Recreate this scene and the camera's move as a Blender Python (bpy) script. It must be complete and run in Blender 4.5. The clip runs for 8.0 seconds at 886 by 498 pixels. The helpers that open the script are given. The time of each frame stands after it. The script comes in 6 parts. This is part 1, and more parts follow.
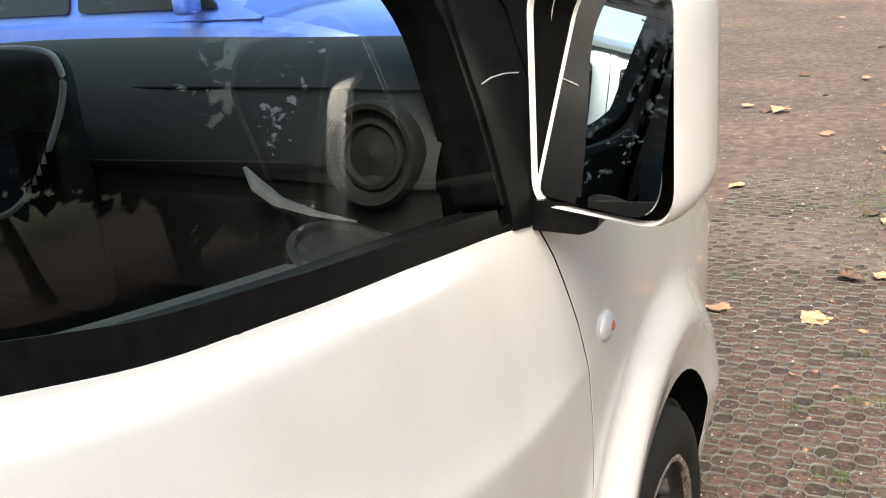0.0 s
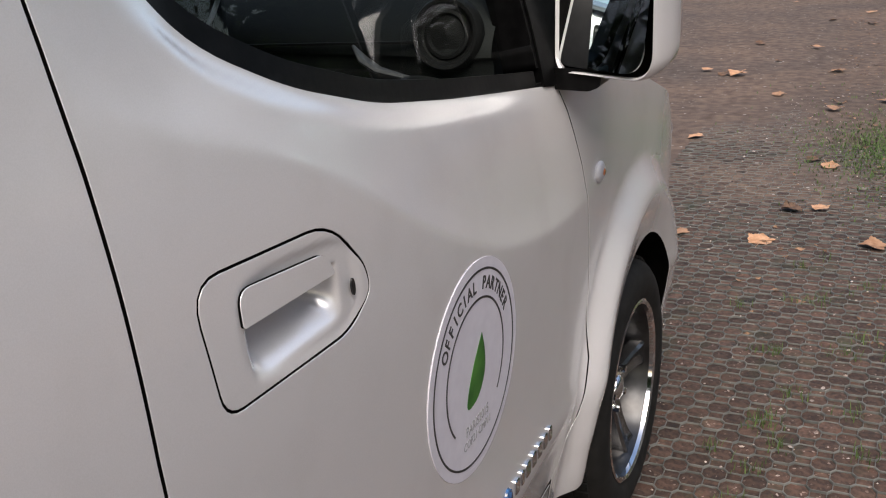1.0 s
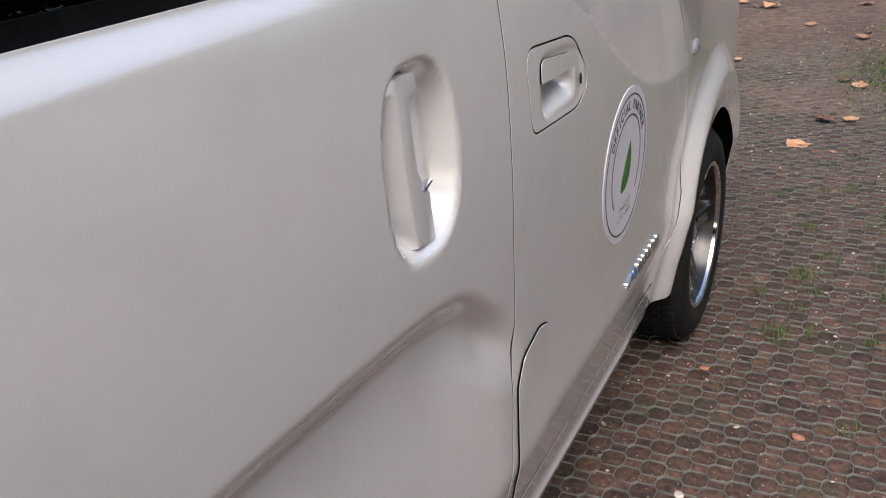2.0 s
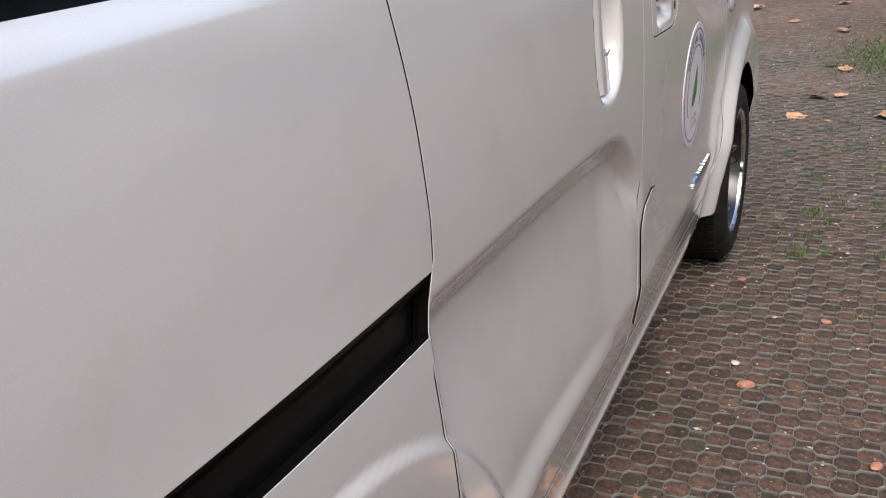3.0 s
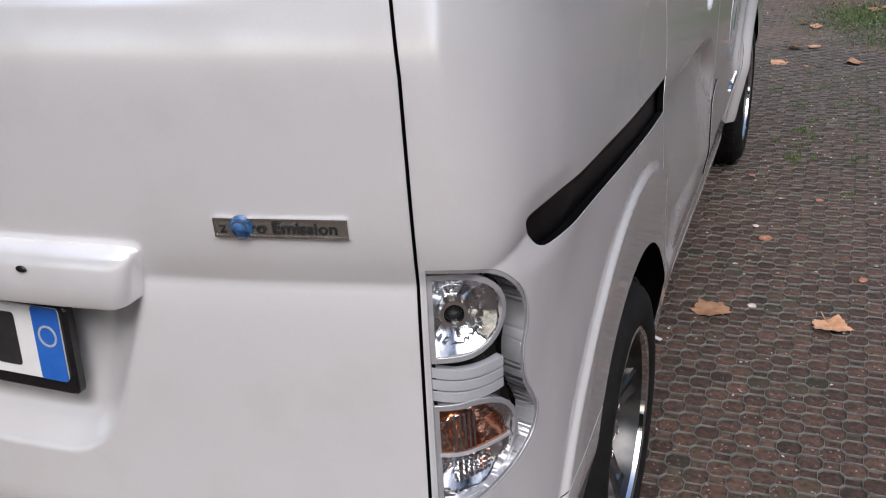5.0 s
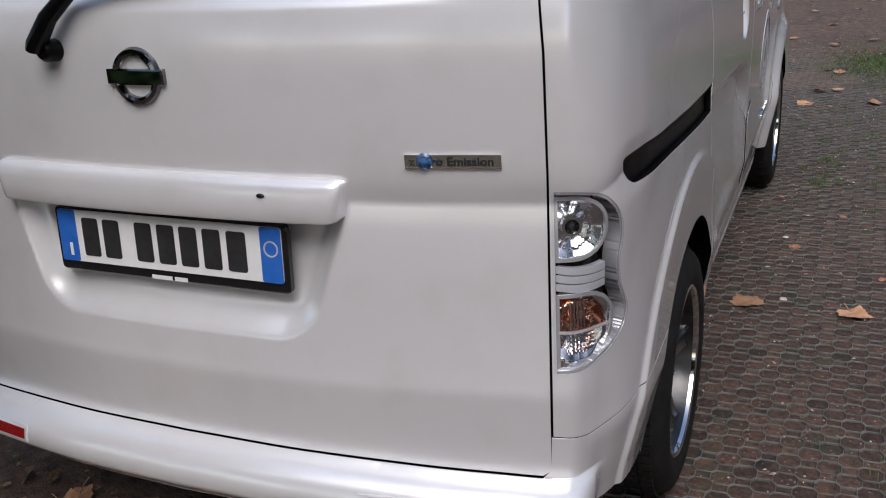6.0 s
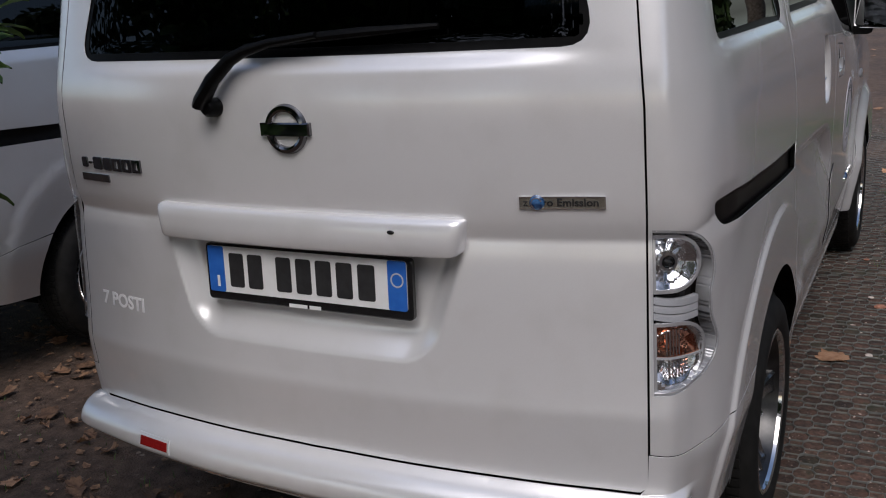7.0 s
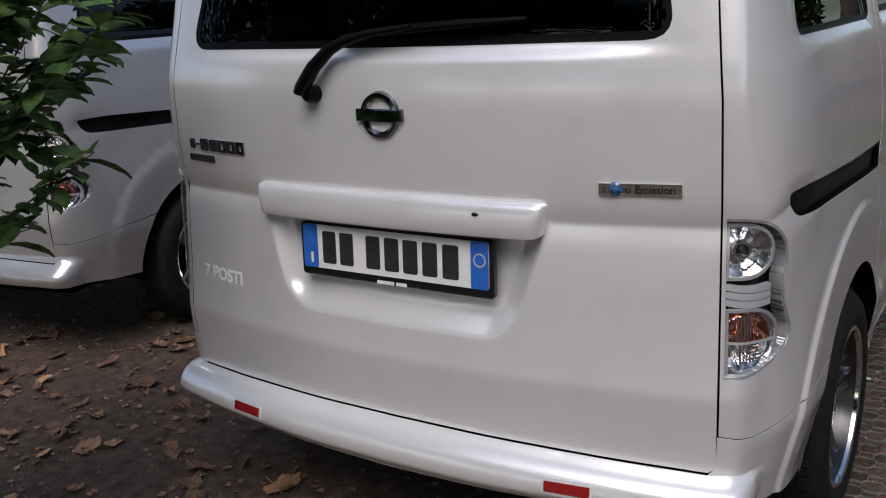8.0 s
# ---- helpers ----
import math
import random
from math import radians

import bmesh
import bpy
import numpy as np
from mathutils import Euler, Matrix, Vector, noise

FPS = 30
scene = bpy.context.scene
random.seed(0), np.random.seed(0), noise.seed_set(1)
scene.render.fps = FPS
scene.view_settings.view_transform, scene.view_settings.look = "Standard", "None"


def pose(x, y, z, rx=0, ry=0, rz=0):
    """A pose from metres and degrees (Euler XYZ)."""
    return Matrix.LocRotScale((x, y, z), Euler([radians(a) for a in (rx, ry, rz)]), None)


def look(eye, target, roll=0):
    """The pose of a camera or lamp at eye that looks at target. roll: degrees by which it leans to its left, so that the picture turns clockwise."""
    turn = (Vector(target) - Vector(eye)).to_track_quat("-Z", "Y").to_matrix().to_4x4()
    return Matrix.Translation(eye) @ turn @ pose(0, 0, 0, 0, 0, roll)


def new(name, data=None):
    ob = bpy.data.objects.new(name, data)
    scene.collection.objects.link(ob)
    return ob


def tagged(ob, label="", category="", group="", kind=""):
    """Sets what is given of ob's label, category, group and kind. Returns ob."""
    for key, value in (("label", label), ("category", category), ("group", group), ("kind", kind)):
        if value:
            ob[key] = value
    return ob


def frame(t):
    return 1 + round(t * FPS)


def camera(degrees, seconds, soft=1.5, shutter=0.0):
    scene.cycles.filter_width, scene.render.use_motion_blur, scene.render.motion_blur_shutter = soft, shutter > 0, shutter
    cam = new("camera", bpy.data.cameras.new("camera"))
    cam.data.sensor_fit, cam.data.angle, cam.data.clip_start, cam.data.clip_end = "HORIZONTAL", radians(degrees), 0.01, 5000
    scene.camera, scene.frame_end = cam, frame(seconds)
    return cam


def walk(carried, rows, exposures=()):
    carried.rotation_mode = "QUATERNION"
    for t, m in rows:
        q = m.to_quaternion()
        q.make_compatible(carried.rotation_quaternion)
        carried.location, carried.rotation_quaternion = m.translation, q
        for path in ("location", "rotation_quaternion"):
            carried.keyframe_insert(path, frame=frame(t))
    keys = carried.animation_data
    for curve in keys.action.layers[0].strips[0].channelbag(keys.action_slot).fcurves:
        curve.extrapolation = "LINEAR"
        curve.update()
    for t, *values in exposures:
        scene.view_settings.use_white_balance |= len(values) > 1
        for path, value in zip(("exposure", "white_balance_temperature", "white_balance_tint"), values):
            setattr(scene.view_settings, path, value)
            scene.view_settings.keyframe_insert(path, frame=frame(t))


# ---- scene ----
cam = camera(50.1, 8.0, soft=1.1)
PATH = [
    (0, (1.225, 2.125, 1.433), (0.334, 3.798, 0.794), -4.8),
    (0.5, (1.255, 1.865, 1.433), (0.467, 3.578, 0.769), -3.7),
    (1, (1.331, 1.586, 1.409), (0.517, 3.277, 0.716), -3.4),
    (1.5, (1.344, 1.275, 1.407), (0.488, 2.911, 0.638), -3.3),
    (1.7, (1.322, 1.133, 1.411), (0.497, 2.769, 0.611), -2.8),
    (2.8, (1.333, 0.39, 1.378), (0.506, 2.041, 0.61), -3.6),
    (3, (1.266, 0.26, 1.36), (0.474, 1.937, 0.611), -4.2),
    (3.5, (1.219, -0.047, 1.402), (0.521, 1.656, 0.621), -2.5),
    (4, (1.207, -0.349, 1.407), (0.484, 1.348, 0.635), -3.2),
    (4.5, (1.148, -0.612, 1.408), (0.413, 1.072, 0.619), -3.6),
    (4.7, (1.137, -0.681, 1.428), (0.445, 1.012, 0.618), -3.4),
    (5.8, (1.204, -1.253, 1.438), (0.457, 0.459, 0.723), -3.2),
    (6, (1.18, -1.343, 1.433), (0.422, 0.375, 0.744), -3.4),
    (6.5, (1.16, -1.498, 1.444), (0.37, 0.232, 0.826), -3.7),
    (7, (1.209, -1.575, 1.436), (0.295, 0.121, 0.899), -3.9),
    (7.5, (1.254, -1.64, 1.438), (0.212, -0.017, 0.907), -4.0),
    (8, (1.264, -1.671, 1.429), (0.199, -0.063, 0.9), -3.4),
]
walk(cam, [(t, look(eye, target, roll)) for t, eye, target, roll in PATH],
     exposures=[(0, 1.96, 7300, 3), (0.3, 1.66, 7150, 4), (0.6, 1.24, 7000, 6), (1, 0.88, 6800, 9), (1.5, 0.86, 6800, 10), (3, 1.11, 6700, 10), (3.5, 1.11, 6700, 10), (4, 0.96, 6450, 10), (4.5, 0.81, 6300, 10), (6, 0.29, 6250, 10), (7, -0.06, 6275, 10), (8, 0.09, 6300, 10)])

# ---------------------------------------------------------------- light
world = bpy.data.worlds.new("sky")
scene.world = world
world.use_nodes = True
_n = world.node_tree.nodes
_sky = _n.new("ShaderNodeTexSky")
_sky.sky_type, _sky.sun_disc = "NISHITA", False
_sky.sun_elevation, _sky.sun_rotation = radians(52), radians(158)
_sky.air_density, _sky.dust_density, _sky.ozone_density = 1.0, 3.0, 1.0
world.node_tree.links.new(_sky.outputs[0], _n["Background"].inputs[0])
_n["Background"].inputs[1].default_value = 0.15
sun = new("sun", bpy.data.lights.new("sun", "SUN"))
sun.data.energy, sun.data.angle, sun.data.color = 1.3, radians(42), (1.0, 0.965, 0.94)
sun.matrix_world = look((0, 0, 0), (-0.24, 0.57, -0.79))


# ---------------------------------------------------------------- materials
def mat(name):
    m = bpy.data.materials.new(name)
    m.use_nodes = True
    return m, m.node_tree, m.node_tree.nodes["Principled BSDF"]


def node(nt, kind, **inputs):
    n = nt.nodes.new(kind)
    for k, v in inputs.items():
        n.inputs[k.replace("_", " ")].default_value = v
    return n


def noise_ramp(nt, scale, lo, hi, a=0.35, b=0.65, detail=6.0, coords="Object"):
    """A noise in object metres that runs from the colour lo to the colour hi."""
    tc = nt.nodes.new("ShaderNodeTexCoord")
    nz = node(nt, "ShaderNodeTexNoise", Scale=scale, Detail=detail)
    nt.links.new(tc.outputs[coords], nz.inputs["Vector"])
    rp = nt.nodes.new("ShaderNodeValToRGB")
    rp.color_ramp.elements[0].position, rp.color_ramp.elements[1].position = a, b
    rp.color_ramp.elements[0].color, rp.color_ramp.elements[1].color = (*lo, 1), (*hi, 1)
    nt.links.new(nz.outputs["Fac"], rp.inputs[0])
    return rp.outputs[0], nz.outputs["Fac"], tc.outputs[coords]


def add_bump(nt, bsdf, fac, strength, distance):
    b = node(nt, "ShaderNodeBump", Strength=strength, Distance=distance)
    nt.links.new(fac, b.inputs["Height"])
    nt.links.new(b.outputs[0], bsdf.inputs["Normal"])


def plain(name, lo, hi, rough, scale=30.0, metal=0.0, bump=0.0, coat=0.0, spec=0.5):
    m, nt, b = mat(name)
    col, fac, _ = noise_ramp(nt, scale, lo, hi)
    nt.links.new(col, b.inputs["Base Color"])
    b.inputs["Roughness"].default_value, b.inputs["Metallic"].default_value = rough, metal
    b.inputs["Coat Weight"].default_value, b.inputs["Coat Roughness"].default_value = coat, 0.04
    b.inputs["Specular IOR Level"].default_value = spec
    if bump:
        add_bump(nt, b, fac, bump, 0.002)
    return m


def car_paint(name, lo, hi, rough, metal, coat_rough=0.10):
    """Clear-coated paint: a flake layer under a glossy coat, with a thin film of dust low on the panels."""
    m, nt, b = mat(name)
    col, fac, co = noise_ramp(nt, 900.0, lo, hi, detail=1.0)
    dust, dfac, _ = noise_ramp(nt, 9.0, (0, 0, 0), (1, 1, 1), 0.5, 0.75)
    mix = nt.nodes.new("ShaderNodeMix")
    mix.data_type = "RGBA"
    mul = node(nt, "ShaderNodeMath")
    mul.operation = "MULTIPLY"
    mul.inputs[1].default_value = 0.12
    nt.links.new(dust, mul.inputs[0])
    nt.links.new(mul.outputs[0], mix.inputs["Factor"])
    nt.links.new(col, mix.inputs["A"])
    mix.inputs["B"].default_value = (0.45, 0.41, 0.36, 1)
    nt.links.new(mix.outputs["Result"], b.inputs["Base Color"])
    b.inputs["Roughness"].default_value, b.inputs["Metallic"].default_value = rough, metal
    b.inputs["Coat Weight"].default_value, b.inputs["Coat Roughness"].default_value = 1.0, coat_rough
    b.inputs["Coat IOR"].default_value = 1.6
    return m


def glass(name, tint, ior=1.5, rough=0.0):
    """A pane: what passes is tinted, the mirror image on it follows Fresnel."""
    m, nt, b = mat(name)
    nt.nodes.remove(b)
    out = nt.nodes["Material Output"]
    tr = node(nt, "ShaderNodeBsdfTransparent", Color=(*tint, 1))
    gl = node(nt, "ShaderNodeBsdfGlossy", Roughness=rough)
    fr = node(nt, "ShaderNodeLayerWeight")
    pw = node(nt, "ShaderNodeMath")
    pw.operation = "POWER"
    pw.inputs[1].default_value = 5.0
    nt.links.new(fr.outputs["Facing"], pw.inputs[0])
    ma = node(nt, "ShaderNodeMath")
    ma.operation = "MULTIPLY_ADD"
    r0 = ((ior - 1) / (ior + 1)) ** 2
    ma.inputs[1].default_value, ma.inputs[2].default_value = 1 - r0, r0
    nt.links.new(pw.outputs[0], ma.inputs[0])
    mx = nt.nodes.new("ShaderNodeMixShader")
    nt.links.new(ma.outputs[0], mx.inputs[0])
    nt.links.new(tr.outputs[0], mx.inputs[1])
    nt.links.new(gl.outputs[0], mx.inputs[2])
    nt.links.new(mx.outputs[0], out.inputs["Surface"])
    return m


WHITE = car_paint("pearl_white_paint", (0.82, 0.815, 0.832), (0.86, 0.855, 0.874), 0.25, 0.36)
SILVER = car_paint("silver_paint", (0.60, 0.595, 0.605), (0.66, 0.655, 0.665), 0.30, 0.65)
LIGHTBLUE = car_paint("light_blue_paint", (0.05, 0.13, 0.60), (0.07, 0.16, 0.68), 0.35, 0.1)
TRIM = plain("black_plastic_trim", (0.002, 0.002, 0.0022), (0.0045, 0.0045, 0.0048), 0.36, 60, bump=0.1, spec=0.11)
GLOSSBLACK = plain("gloss_black", (0.008, 0.008, 0.009), (0.012, 0.012, 0.013), 0.16, 40)
RAILBLACK = plain("matt_black_rail", (0.003, 0.003, 0.0035), (0.006, 0.006, 0.0065), 0.35, 40, spec=0.2)
RUBBER = plain("tyre_rubber", (0.007, 0.0068, 0.0066), (0.014, 0.0135, 0.013), 0.75, 25, bump=0.25, spec=0.25)
# Near-black of liners, also painted as shade in seams, gaps and hollows.
DARK = plain("liner_and_shade_black", (0.002, 0.002, 0.002), (0.004, 0.0038, 0.0036), 0.9, 20, spec=0.05)
CABIN = plain("cabin_plastic", (0.0105, 0.0118, 0.0118), (0.0155, 0.0172, 0.0170), 0.62, 300, bump=0.2, spec=0.25)
# Lighter than the cabin plastic: light falling on the ledge is in this colour.
DOORCARD = plain("lit_door_card_vinyl", (0.030, 0.033, 0.033), (0.042, 0.046, 0.045), 0.6, 300, bump=0.2, spec=0.3)
CABINDARK = plain("dark_cabin_plastic", (0.008, 0.008, 0.0085), (0.014, 0.014, 0.0145), 0.6, 300, bump=0.2, spec=0.2)
FABRIC = plain("seat_fabric", (0.02, 0.02, 0.022), (0.04, 0.04, 0.043), 0.9, 400, bump=0.3)
CHROME = plain("chrome", (0.75, 0.75, 0.76), (0.85, 0.85, 0.86), 0.07, 20, metal=1.0)
ALLOY = plain("alloy_wheel_metal", (0.17, 0.17, 0.175), (0.24, 0.24, 0.245), 0.20, 20, metal=0.9, coat=0.5)
RIMDARK = plain("dark_alloy", (0.05, 0.05, 0.052), (0.08, 0.08, 0.082), 0.3, 20, metal=0.9)
REFLECTOR = plain("lamp_reflector", (0.70, 0.70, 0.72), (0.82, 0.82, 0.84), 0.14, 60, metal=1.0, bump=0.3)
LAMPBODY = plain("lamp_housing_grey", (0.07, 0.072, 0.075), (0.11, 0.113, 0.116), 0.16, 40, metal=0.8)
BEZEL = plain("silver_lamp_bezel", (0.66, 0.66, 0.69), (0.76, 0.76, 0.79), 0.24, 40, metal=0.6, coat=1.0)
AMBER = plain("amber_lens", (0.36, 0.11, 0.04), (0.45, 0.15, 0.06), 0.15, 40, coat=1.0)
REDLENS = plain("red_reflector_lens", (0.19, 0.008, 0.008), (0.33, 0.013, 0.013), 0.12, 500, coat=1.0)
LAMPGREY = plain("frosted_lamp_strip", (0.42, 0.42, 0.45), (0.55, 0.55, 0.58), 0.35, 900, bump=0.5)
STICKER = plain("white_vinyl", (0.63, 0.61, 0.68), (0.67, 0.65, 0.72), 0.4, 50)
INK = plain("black_ink", (0.02, 0.02, 0.022), (0.03, 0.03, 0.032), 0.4, 50)
PALETRIM = plain("satin_trim", (0.085, 0.085, 0.09), (0.115, 0.115, 0.12), 0.4, 50)
GREYINK = plain("grey_ink", (0.25, 0.25, 0.26), (0.33, 0.33, 0.34), 0.4, 50)
PALEINK = plain("pale_vinyl_letter", (0.88, 0.88, 0.90), (0.93, 0.93, 0.95), 0.5, 50)
LEAFGREEN = plain("green_print", (0.015, 0.11, 0.012), (0.06, 0.22, 0.03), 0.4, 25)
PLATEWHITE = plain("plate_white", (0.78, 0.78, 0.79), (0.82, 0.82, 0.83), 0.35, 40)
PLATEBLUE = plain("plate_blue", (0.02, 0.12, 0.50), (0.03, 0.15, 0.56), 0.35, 40)
LIME = plain("lime_tinted_chrome", (0.50, 0.50, 0.44), (0.60, 0.60, 0.53), 0.22, 40, metal=0.9)
BLUEGEM = plain("blue_badge_dome", (0.008, 0.018, 0.07), (0.05, 0.17, 0.40), 0.1, 90, coat=1.0)
MIRROR = plain("mirror_silver", (0.86, 0.88, 0.88), (0.87, 0.89, 0.89), 0.0, 5, metal=1.0)
SCREEN = plain("dead_screen", (0.02, 0.025, 0.04), (0.025, 0.03, 0.05), 0.08, 10)
CLEARGLASS = glass("window_glass", (0.82, 0.87, 0.85))
DARKGLASS = glass("privacy_glass", (0.035, 0.04, 0.04))
LENSGLASS = glass("clear_lamp_lens", (0.93, 0.94, 0.95))
PANES = [CLEARGLASS, DARKGLASS, LENSGLASS]


# ---------------------------------------------------------------- mesh helpers
LOOSE = {'tread', 'wheel_nuts', 'prism_blocks', 'ring_lettering', 'small_lettering', 'badge_letters', 'vinyl_words', 'cover_slots', 'holder_bars', 'badge_script', 'stem'}


def part(name, bm, material, parent=None, label="", smooth=True):
    me = bpy.data.meshes.new(name)
    bmesh.ops.recalc_face_normals(bm, faces=bm.faces)
    if smooth:
        for f in bm.faces:
            f.smooth = True
        for e in bm.edges:
            if len(e.link_faces) == 2 and e.calc_face_angle(0) > 0.6:
                e.smooth = False
    bm.to_mesh(me)
    bm.free()
    me.materials.append(material)
    ob = new(name, me)
    ob.parent = parent
    ob.visible_shadow = material not in PANES
    if label:
        ob["label"] = label
    if name in LOOSE:
        ob["kind"] = "stuff"
    return ob


def thing(name, label, category, m=None, group="", kind=""):
    ob = new(name)
    ob.empty_display_size = 0.1
    if m is not None:
        ob.matrix_world = m
    return tagged(ob, label, category, group, kind)


def box(bm, size, m, bevel=0.0, seg=2):
    r = bmesh.ops.create_cube(bm, size=1.0, matrix=m @ Matrix.Diagonal((*size, 1)))
    if bevel:
        es = list({e for v in r["verts"] for e in v.link_edges})
        bmesh.ops.bevel(bm, geom=es, offset=bevel, segments=seg, profile=0.5, affect="EDGES", clamp_overlap=True)
    return bm


def one_box(size, m, bevel=0.0, seg=2):
    return box(bmesh.new(), size, m, bevel, seg)


def cyl(bm, r1, r2, depth, m, n=32):
    bmesh.ops.create_cone(bm, cap_ends=True, segments=n, radius1=r1, radius2=r2, depth=depth, matrix=m)
    return bm


def lathe(bm, profile, m, n=48, closed=False):
    """Turns a profile of (radius, height) round the local z axis."""
    rings = [[bm.verts.new(m @ Vector((r * math.cos(a), r * math.sin(a), h))) for a in
              (2 * math.pi * k / n for k in range(n))] for r, h in profile]
    pairs = list(zip(rings, rings[1:])) + ([(rings[-1], rings[0])] if closed else [])
    for a, b in pairs:
        for k in range(n):
            bm.faces.new((a[k], a[(k + 1) % n], b[(k + 1) % n], b[k]))
    return bm


def tube(bm, pts, r, n=8, flat=1.0):
    """A round or flattened bar along points."""
    pts = [Vector(p) for p in pts]
    rings, up = [], Vector((0, 0, 1))
    for i, p in enumerate(pts):
        t = (pts[min(i + 1, len(pts) - 1)] - pts[max(i - 1, 0)]).normalized()
        u = t.cross(up)
        u = u.normalized() if u.length > 1e-4 else Vector((1, 0, 0))
        w = u.cross(t)
        rr = r[i] if isinstance(r, (list, tuple)) else r
        rings.append([bm.verts.new(p + rr * (u * math.cos(a) + w * flat * math.sin(a))) for a in
                      (2 * math.pi * k / n for k in range(n))])
    for a, b in zip(rings, rings[1:]):
        for k in range(n):
            bm.faces.new((a[k], a[(k + 1) % n], b[(k + 1) % n], b[k]))
    bm.faces.new(rings[0])
    bm.faces.new(rings[-1][::-1])
    return bm


def prism(bm, loop, m, depth):
    """A flat outline of (x, y), thickened along local z from 0 to depth."""
    lo = [bm.verts.new(m @ Vector((x, y, 0))) for x, y in loop]
    hi = [bm.verts.new(m @ Vector((x, y, depth))) for x, y in loop]
    bm.faces.new(lo[::-1])
    bm.faces.new(hi)
    k = len(loop)
    for i in range(k):
        bm.faces.new((lo[i], lo[(i + 1) % k], hi[(i + 1) % k], hi[i]))
    return bm


def smooth01(a, b, x):
    t = np.clip((np.asarray(x, float) - a) / (b - a), 0, 1)
    return t * t * (3 - 2 * t)


def dense(points, per=12):
    """Catmull-Rom through points."""
    p = np.array(points, float)
    q = np.vstack([2 * p[0] - p[1], p, 2 * p[-1] - p[-2]])
    out = []
    for i in range(1, len(q) - 2):
        for t in np.linspace(0, 1, per, endpoint=False):
            a, b, c, d = q[i - 1], q[i], q[i + 1], q[i + 2]
            out.append(0.5 * (2 * b + (c - a) * t + (2 * a - 5 * b + 4 * c - d) * t * t + (3 * b - a - 3 * c + d) * t ** 3))
    out.append(p[-1])
    return np.array(out)


def rounded(loop, r, n=5):
    """Rounds the corners of an outline; r is one radius or one a corner."""
    out, k = [], len(loop)
    for i in range(k):
        p, a, b = (Vector(loop[j % k]) for j in (i, i - 1, i + 1))
        rr = r[i] if isinstance(r, (list, tuple)) else r
        d = min(rr, (a - p).length * 0.48, (b - p).length * 0.48)
        if d < 1e-4:
            out.append(tuple(p))
            continue
        s, e = p + (a - p).normalized() * d, p + (b - p).normalized() * d
        out += [tuple(s * (1 - t) ** 2 + p * 2 * t * (1 - t) + e * t * t) for t in (j / n for j in range(n + 1))]
    return out


# ---------------------------------------------------------------- the body of the van as one smooth skin
# Plan outline from the middle of the tail round the rear corner and along the side to the nose; the other half mirrors it.
OUTLINE = dense([(0, 0.006), (0.25, 0.014), (0.50, 0.043), (0.66, 0.073), (0.75, 0.094), (0.80, 0.121), (0.833, 0.168),
                 (0.853, 0.245), (0.865, 0.36), (0.869, 0.60), (0.871, 1.0), (0.872, 1.6), (0.872, 2.2), (0.870, 2.8), (0.865, 3.2),
                 (0.861, 3.6), (0.853, 3.95), (0.785, 4.2), (0.60, 4.34), (0.35, 4.40), (0, 4.42)], 24)
ARC = np.concatenate([[0], np.cumsum(np.hypot(*np.diff(OUTLINE, axis=0).T))])
_t = np.gradient(OUTLINE, ARC, axis=0)
_t /= np.linalg.norm(_t, axis=1)[:, None]
OUT_N = np.stack([_t[:, 1], -_t[:, 0]], 1)
_half = int(np.argmax(OUTLINE[:, 0] > 0.74))
REAR_AXLE, FRONT_AXLE, HUB_Z = 0.80, 3.53, 0.31


def s_y(y):
    """Outline length at the side's y."""
    return float(np.interp(y, OUTLINE[_half:-30, 1], ARC[_half:-30]))


def s_x(x):
    """Outline length at the tail's x."""
    return float(np.interp(abs(x), OUTLINE[:_half + 60, 0], ARC[:_half + 60])) * (1 if x >= 0 else -1)


def curve_z(rows):
    d = dense(rows, 10)
    return lambda z: np.interp(z, d[:, 0], d[:, 1])


SIDE_Z = curve_z([(0.15, -0.11), (0.24, -0.060), (0.30, -0.046), (0.36, -0.036), (0.41, -0.026), (0.46, -0.017), (0.505, -0.009), (0.56, -0.009),
                  (0.65, -0.0085), (0.80, -0.004), (0.95, 0.0), (1.05, -0.001), (1.15, -0.007), (1.24, -0.019), (1.31, -0.033), (1.5, -0.068),
                  (1.68, -0.115), (1.76, -0.16), (1.82, -0.24), (1.86, -0.40)])
REAR_Z = curve_z([(0.15, -0.02), (0.25, 0.0), (0.32, 0.004), (0.44, 0.013), (0.52, 0.019), (0.580, 0.0225), (0.600, 0.0232), (0.614, 0.0222), (0.64, 0.0185), (0.72, 0.0100), (0.82, 0.0020), (0.90, -0.0055),
                  (0.934, -0.0105), (0.945, -0.0126), (0.950, -0.0132), (0.955, -0.0124), (0.970, -0.0086), (0.99, -0.0046), (1.02, -0.0016), (1.06, 0.0), (1.10, 0.0), (1.2, -0.001), (1.25, -0.006), (1.31, -0.020), (1.4, -0.042),
                  (1.6, -0.09), (1.74, -0.14), (1.82, -0.22), (1.86, -0.40)])
_belt = dense([(1.9, 1.300), (2.06, 1.34), (2.14, 1.355), (2.215, 1.303), (2.33, 1.250), (2.50, 1.199), (2.70, 1.163), (2.90, 1.133), (3.05, 1.114)], 10)
_scal = dense([(0.9, 0.953), (1.06, 0.948), (1.3, 0.938), (1.5, 0.930), (1.7, 0.918), (1.82, 0.905), (1.90, 0.880), (1.98, 0.825), (2.04, 0.775), (2.12, 0.70), (2.3, 0.5)], 8)
